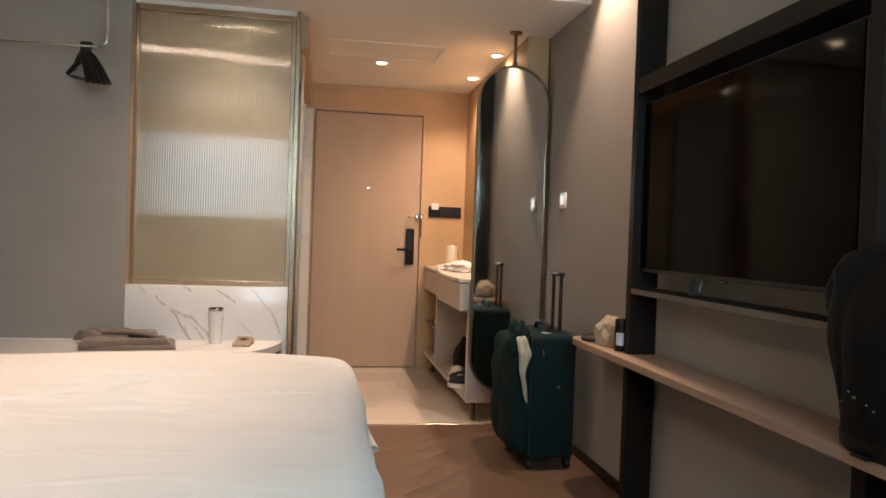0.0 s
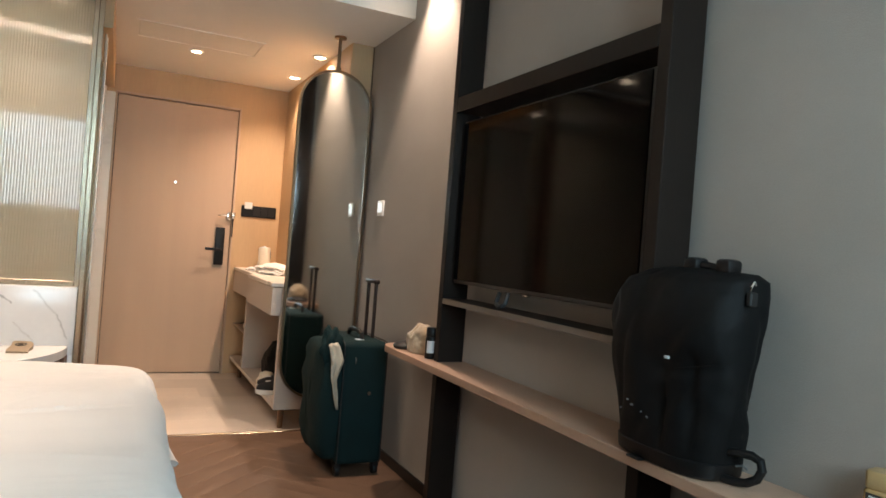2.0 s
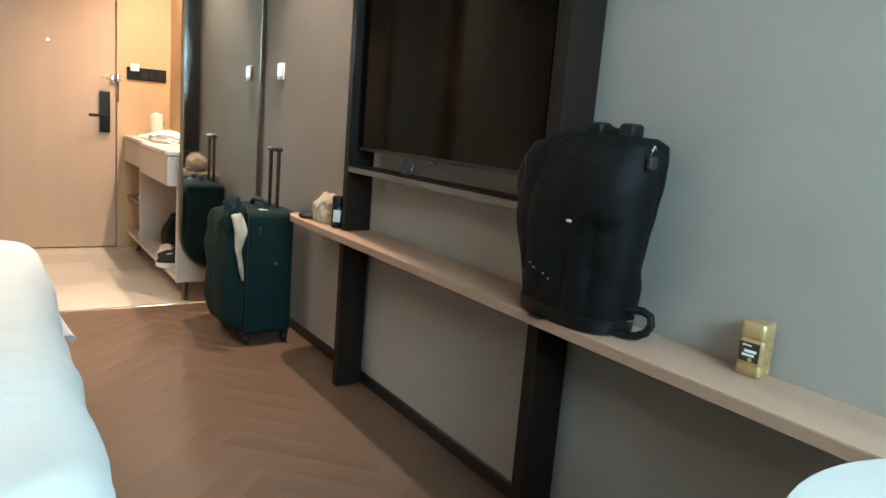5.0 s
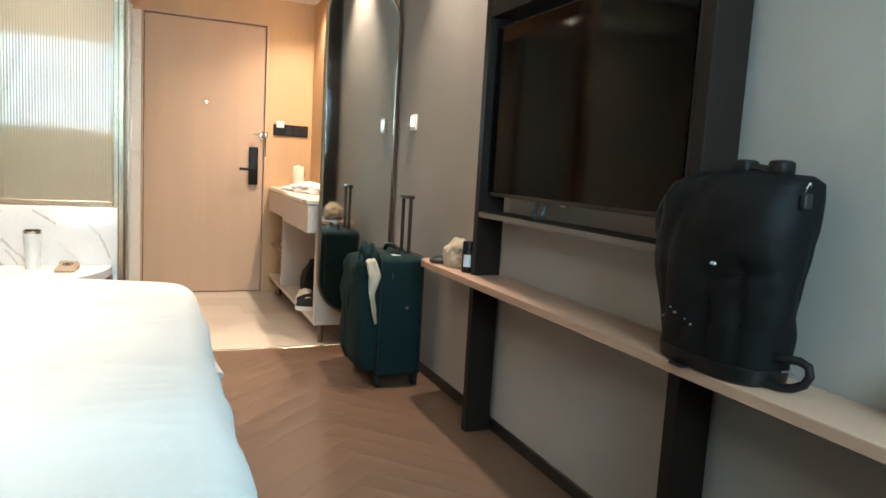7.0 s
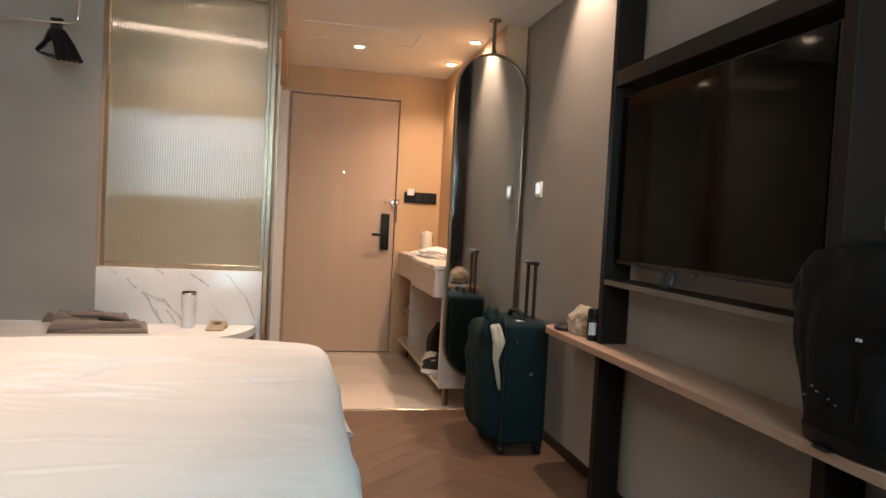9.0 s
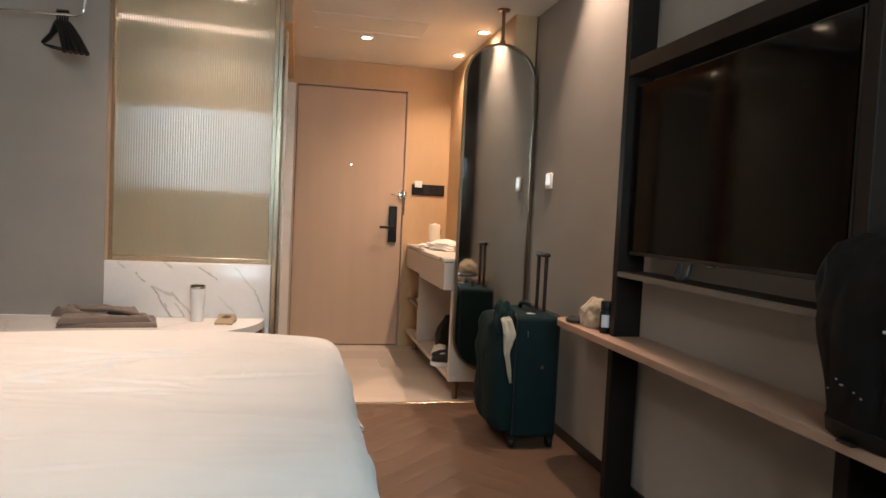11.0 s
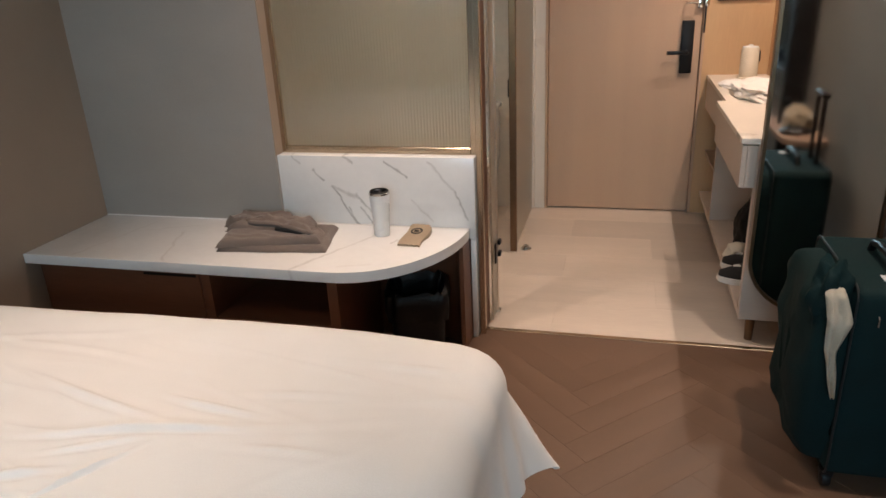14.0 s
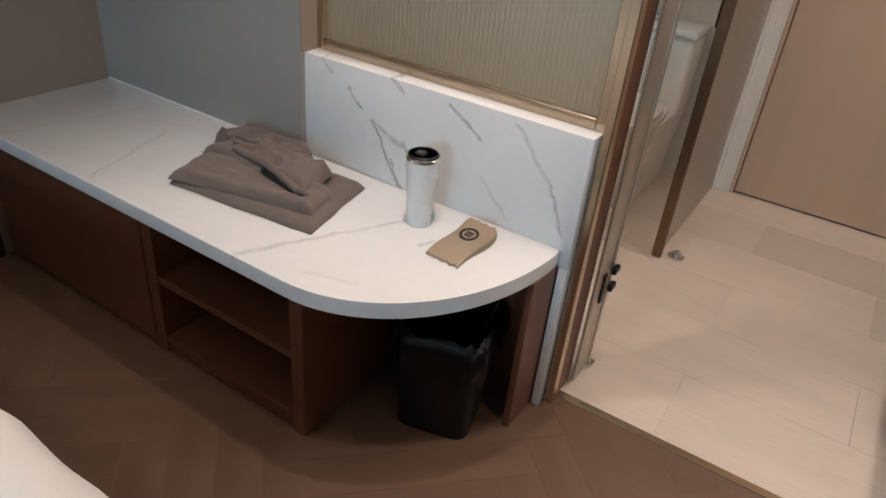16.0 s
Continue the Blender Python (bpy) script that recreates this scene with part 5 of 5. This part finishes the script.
# near-black tube paints the shade inside the pocket opening
part("pocket_slit", tube([(0.05, 4.057, 0.552), (0.11, 4.043, 0.550), (0.16, 4.034, 0.546), (0.205, 4.035, 0.538)], 0.008, 8), M["tv_back"], trousers, "dark tube painting the shade in the pocket opening")
part("belt_loop", box(-0.105, 4.098, 0.556, -0.093, 4.125, 0.572, 0.003), M["cloth"], trousers)

cup = thing("tumbler", "white steel tumbler with a black lid on the bench", "tumbler")
CX, CY = 0.447, 4.185
part("body", lathe(CX, CY, [(0.029, 0.4975), (0.031, 0.500), (0.033, 0.56), (0.0395, 0.645), (0.0405, 0.668)]), M["cup"], cup, smooth=60)
part("rim", lathe(CX, CY, [(0.0405, 0.6685), (0.0415, 0.670), (0.0415, 0.676), (0.039, 0.679)]), M["chrome"], cup, "bright steel rim")
part("lid", lathe(CX, CY, [(0.038, 0.672), (0.0375, 0.681), (0.033, 0.684), (0.032, 0.679), (0.003, 0.679)]), M["black"], cup, "black plastic lid")
part("drink_slot", box(CX - 0.014, CY - 0.02, 0.679, CX + 0.010, CY + 0.004, 0.688, 0.003), M["tv_back"], cup)

pouch = thing("kraft_pouch", "flat brown kraft pouch with a round dark mark on the bench", "paper pouch")


def pouch_top(x, y):
    """Height of the soft paper: thin at the open end, full at the folded one."""
    return 0.009 + 0.020 * (y + 0.085) / 0.17 + 0.002 * math.sin(30 * y + 18 * x)


sleeve = bmesh.new()
grid = [[(-0.045 + 0.09 * i / 8 + 0.004 * math.sin(40 * (-0.085 + 0.17 * j / 14)), -0.085 + 0.17 * j / 14 + 0.004 * math.sin(3 * i)) for j in range(15)] for i in range(9)]
lower = [[sleeve.verts.new((x, y, 0.0)) for x, y in col] for col in grid]
upper = [[sleeve.verts.new((x, y, pouch_top(x, y) * (0.72 if i in (0, 8) else 1))) for x, y in col] for i, col in enumerate(grid)]
for i in range(8):
    for j in range(14):
        sleeve.faces.new((upper[i][j], upper[i + 1][j], upper[i + 1][j + 1], upper[i][j + 1]))
        sleeve.faces.new((lower[i][j], lower[i][j + 1], lower[i + 1][j + 1], lower[i + 1][j]))
    sleeve.faces.new((lower[i][0], lower[i + 1][0], upper[i + 1][0], upper[i][0]))
    sleeve.faces.new((upper[i][14], upper[i + 1][14], lower[i + 1][14], lower[i][14]))
for j in range(14):
    sleeve.faces.new((upper[0][j], upper[0][j + 1], lower[0][j + 1], lower[0][j]))
    sleeve.faces.new((lower[8][j], lower[8][j + 1], upper[8][j + 1], upper[8][j]))
part("sleeve", sleeve, M["kraft"], pouch, smooth=40)
ring = bmesh.new()
loops = [[ring.verts.new((r * math.cos(2 * math.pi * i / 28), 0.025 + r * math.sin(2 * math.pi * i / 28), pouch_top(r * math.cos(2 * math.pi * i / 28), 0.025 + r * math.sin(2 * math.pi * i / 28)) + h)) for i in range(28)] for r, h in ((0.017, 0.0), (0.017, 0.0012), (0.024, 0.0012), (0.024, 0.0))]
for a, b in zip(loops, loops[1:]):
    for i in range(28):
        ring.faces.new((a[i], a[(i + 1) % 28], b[(i + 1) % 28], b[i]))
part("printed_ring", ring, M["ink"], pouch, "round dark printed mark")
for k in range(3):
    z = pouch_top(0, 0.018 + 0.007 * k)
    part("printed_bar", box(-0.010, 0.016 + 0.007 * k, z - 0.002, 0.010, 0.020 + 0.007 * k, z + 0.0012, 0), M["ink"], pouch, smooth=0)
pouch.matrix_world = pose(0.592, 4.158, 0.4975, 0, 0, -2)

# ---- clothes rail with hangers ----
crail = thing("clothes_rail", "slim steel clothes rail hung from the ceiling", "clothes rail")
part("rail", tube([(-0.88, 4.15, 1.985), (-0.16, 4.15, 1.985), (-0.13, 4.15, 1.99), (-0.115, 4.15, 2.01), (-0.112, 4.15, 2.05), (-0.112, 4.15, LOW)], 0.008, 12), M["chrome"], crail)
part("ceiling_plate", cyl(-0.112, 4.15, LOW - 0.008, LOW, 0.025, seg=24), M["chrome"], crail)
part("wall_plate", cyl(4.15, 1.985, -0.9295, -0.875, 0.016, axis="x", seg=24), M["chrome"], crail)
for k in range(5):
    hg = thing("clothes_hanger", "black plastic clothes hanger on the steel rail", "hanger", group="hangers on the rail")
    bm = tube([(0, 0.0, 0.0), (0, 0.012, 0.008), (0, 0.016, -0.006), (0, 0.004, -0.024), (0, 0, -0.05)], 0.0045, 8)
    part("hook", bm, M["black"], hg)
    bm = bmesh.new()
    tube([(0, -0.20, -0.175), (0, -0.12, -0.115), (0, -0.03, -0.06), (0, 0, -0.05), (0, 0.03, -0.06), (0, 0.12, -0.115), (0, 0.20, -0.175)], 0.012, 10, bm)
    part("shoulder", bm, M["black"], hg)
    part("bar", tube([(0, -0.19, -0.175), (0, 0.19, -0.175)], 0.005, 8), M["black"], hg)
    hg.matrix_world = pose(-0.23 + 0.012 * k, 4.15, 1.998, 12, 0, 29 + 4.5 * k)

# ---- small black socket plate by the bed, round table ----
sock = thing("wall_socket", "black double socket plate on the taupe wall", "socket")
part("plate", box(WALL_L, 3.55, 0.728, WALL_L + 0.012, 3.723, 0.812, 0.003), M["black"], sock)
for y0 in (3.557, 3.641):
    part("rocker", box(WALL_L + 0.012, y0, 0.735, WALL_L + 0.015, y0 + 0.075, 0.805, 0.002), M["tv_back"], sock)
table = thing("round_table", "round white table near the window", "table")
part("tabletop", cyl(1.80, 0.48, 0.715, 0.74, 0.34, seg=64, bevel=0.006), M["white"], table)
part("stem", cyl(1.80, 0.48, 0.02, 0.715, 0.03, seg=28), M["black"], table)
part("foot", cyl(1.80, 0.48, 0.0, 0.02, 0.22, seg=48, bevel=0.005), M["black"], table)

# ---- floor pieces ----
floor = tagged(new("floor"), "walnut herringbone floor boards", "floor", kind="structure")
PW, PL, NB = 0.11, 0.55, 5
X0, X1, Y0, Y1 = WALL_L, WALL_R, BACK, LINE_Y - 0.013


def plank_mesh(w, h):
    return mesh_of("plank", box(-w / 2 + 0.0003, -h / 2 + 0.0003, -0.012, w / 2 - 0.0003, h / 2 - 0.0003, 0.0, 0.0002), M["plank"], 0)


long_plank = plank_mesh(PL, PW)
rest = bmesh.new()
count = 0
turn45 = Matrix.Rotation(radians(45), 4, "Z")
for m_ in range(-14, 15):
    for k in range(-90, 91):
        for cx, cy, rot in (((k + 2 * NB * m_ + NB / 2) * PW, (k + 0.5) * PW, 0), ((k + 2 * NB * m_ + NB + 0.5) * PW, (k + 1 - NB / 2) * PW, 90)):
            c = turn45 @ Vector((cx, cy, 0)) + Vector((1.3, 2.0, 0))
            if not (X0 - 0.2 < c.x < X1 + 0.2 and Y0 - 0.2 < c.y < Y1 + 0.2):
                continue
            pm = Matrix.Translation(c) @ turn45 @ Matrix.Rotation(radians(rot), 4, "Z")
            inside = X0 + 0.2 < c.x < X1 - 0.2 and Y0 + 0.2 < c.y < Y1 - 0.2
            near = c.y > 0.9 and (c.x > 0.95 or c.y > 3.1)
            if inside and near and count < 290:
                ob = new("plank", long_plank)
                ob.parent = floor
                ob.matrix_world = pm
                count += 1
                continue
            b2 = box(-PL / 2 + 0.0003, -PW / 2 + 0.0003, -0.012, PL / 2 - 0.0003, PW / 2 - 0.0003, 0.0, 0)
            b2.transform(pm)
            if not inside:
                for co, no in (((X0, 0, 0), (-1, 0, 0)), ((X1, 0, 0), (1, 0, 0)), ((0, Y0, 0), (0, -1, 0)), ((0, Y1, 0), (0, 1, 0))):
                    bmesh.ops.bisect_plane(b2, geom=b2.verts[:] + b2.edges[:] + b2.faces[:], plane_co=co, plane_no=no, clear_outer=True)
                if not b2.faces:
                    b2.free()
                    continue
            if near and count < 298:
                tmp = mesh_of("plank", b2, M["plank"], 0)
                ob = new("plank", tmp)
                ob.parent = floor
                count += 1
                continue
            tmp = bpy.data.meshes.new("tmp")
            b2.to_mesh(tmp)
            b2.free()
            rest.from_mesh(tmp)
            bpy.data.meshes.remove(tmp)
far = part("planks", rest, M["plank"], floor, smooth=0)
far["kind"] = "stuff"

whole("tile_bed", box(WALL_L, LINE_Y + 0.013, -0.0118, STEP_R, DOOR_Y + 0.05, -0.0025, 0), M["tile_grout"], "pale grout bed under the entrance tiles", "floor", "structure", smooth=0)
tiles = tagged(new("floor_entrance"), "beige stone-look floor tiles of the entrance and bathroom", "floor", kind="structure")
TW, TH = 0.90, 0.30
row = 0
y = LINE_Y + 0.014
while y < DOOR_Y + 0.05:
    y1 = min(y + TH, DOOR_Y + 0.05)
    x = -0.95 - (0.45 if row % 2 else 0.0) + 0.25
    while x < STEP_R:
        xa, xb = max(x, WALL_L), min(x + TW, STEP_R)
        if xb - xa > 0.02:
            ob = part("tile", box(xa + 0.0004, y + 0.0004, -0.0024, xb - 0.0004, y1 - 0.0004, 0.0, 0.0004), M["tile"], tiles, smooth=0)
        x += TW
    y += TH
    row += 1
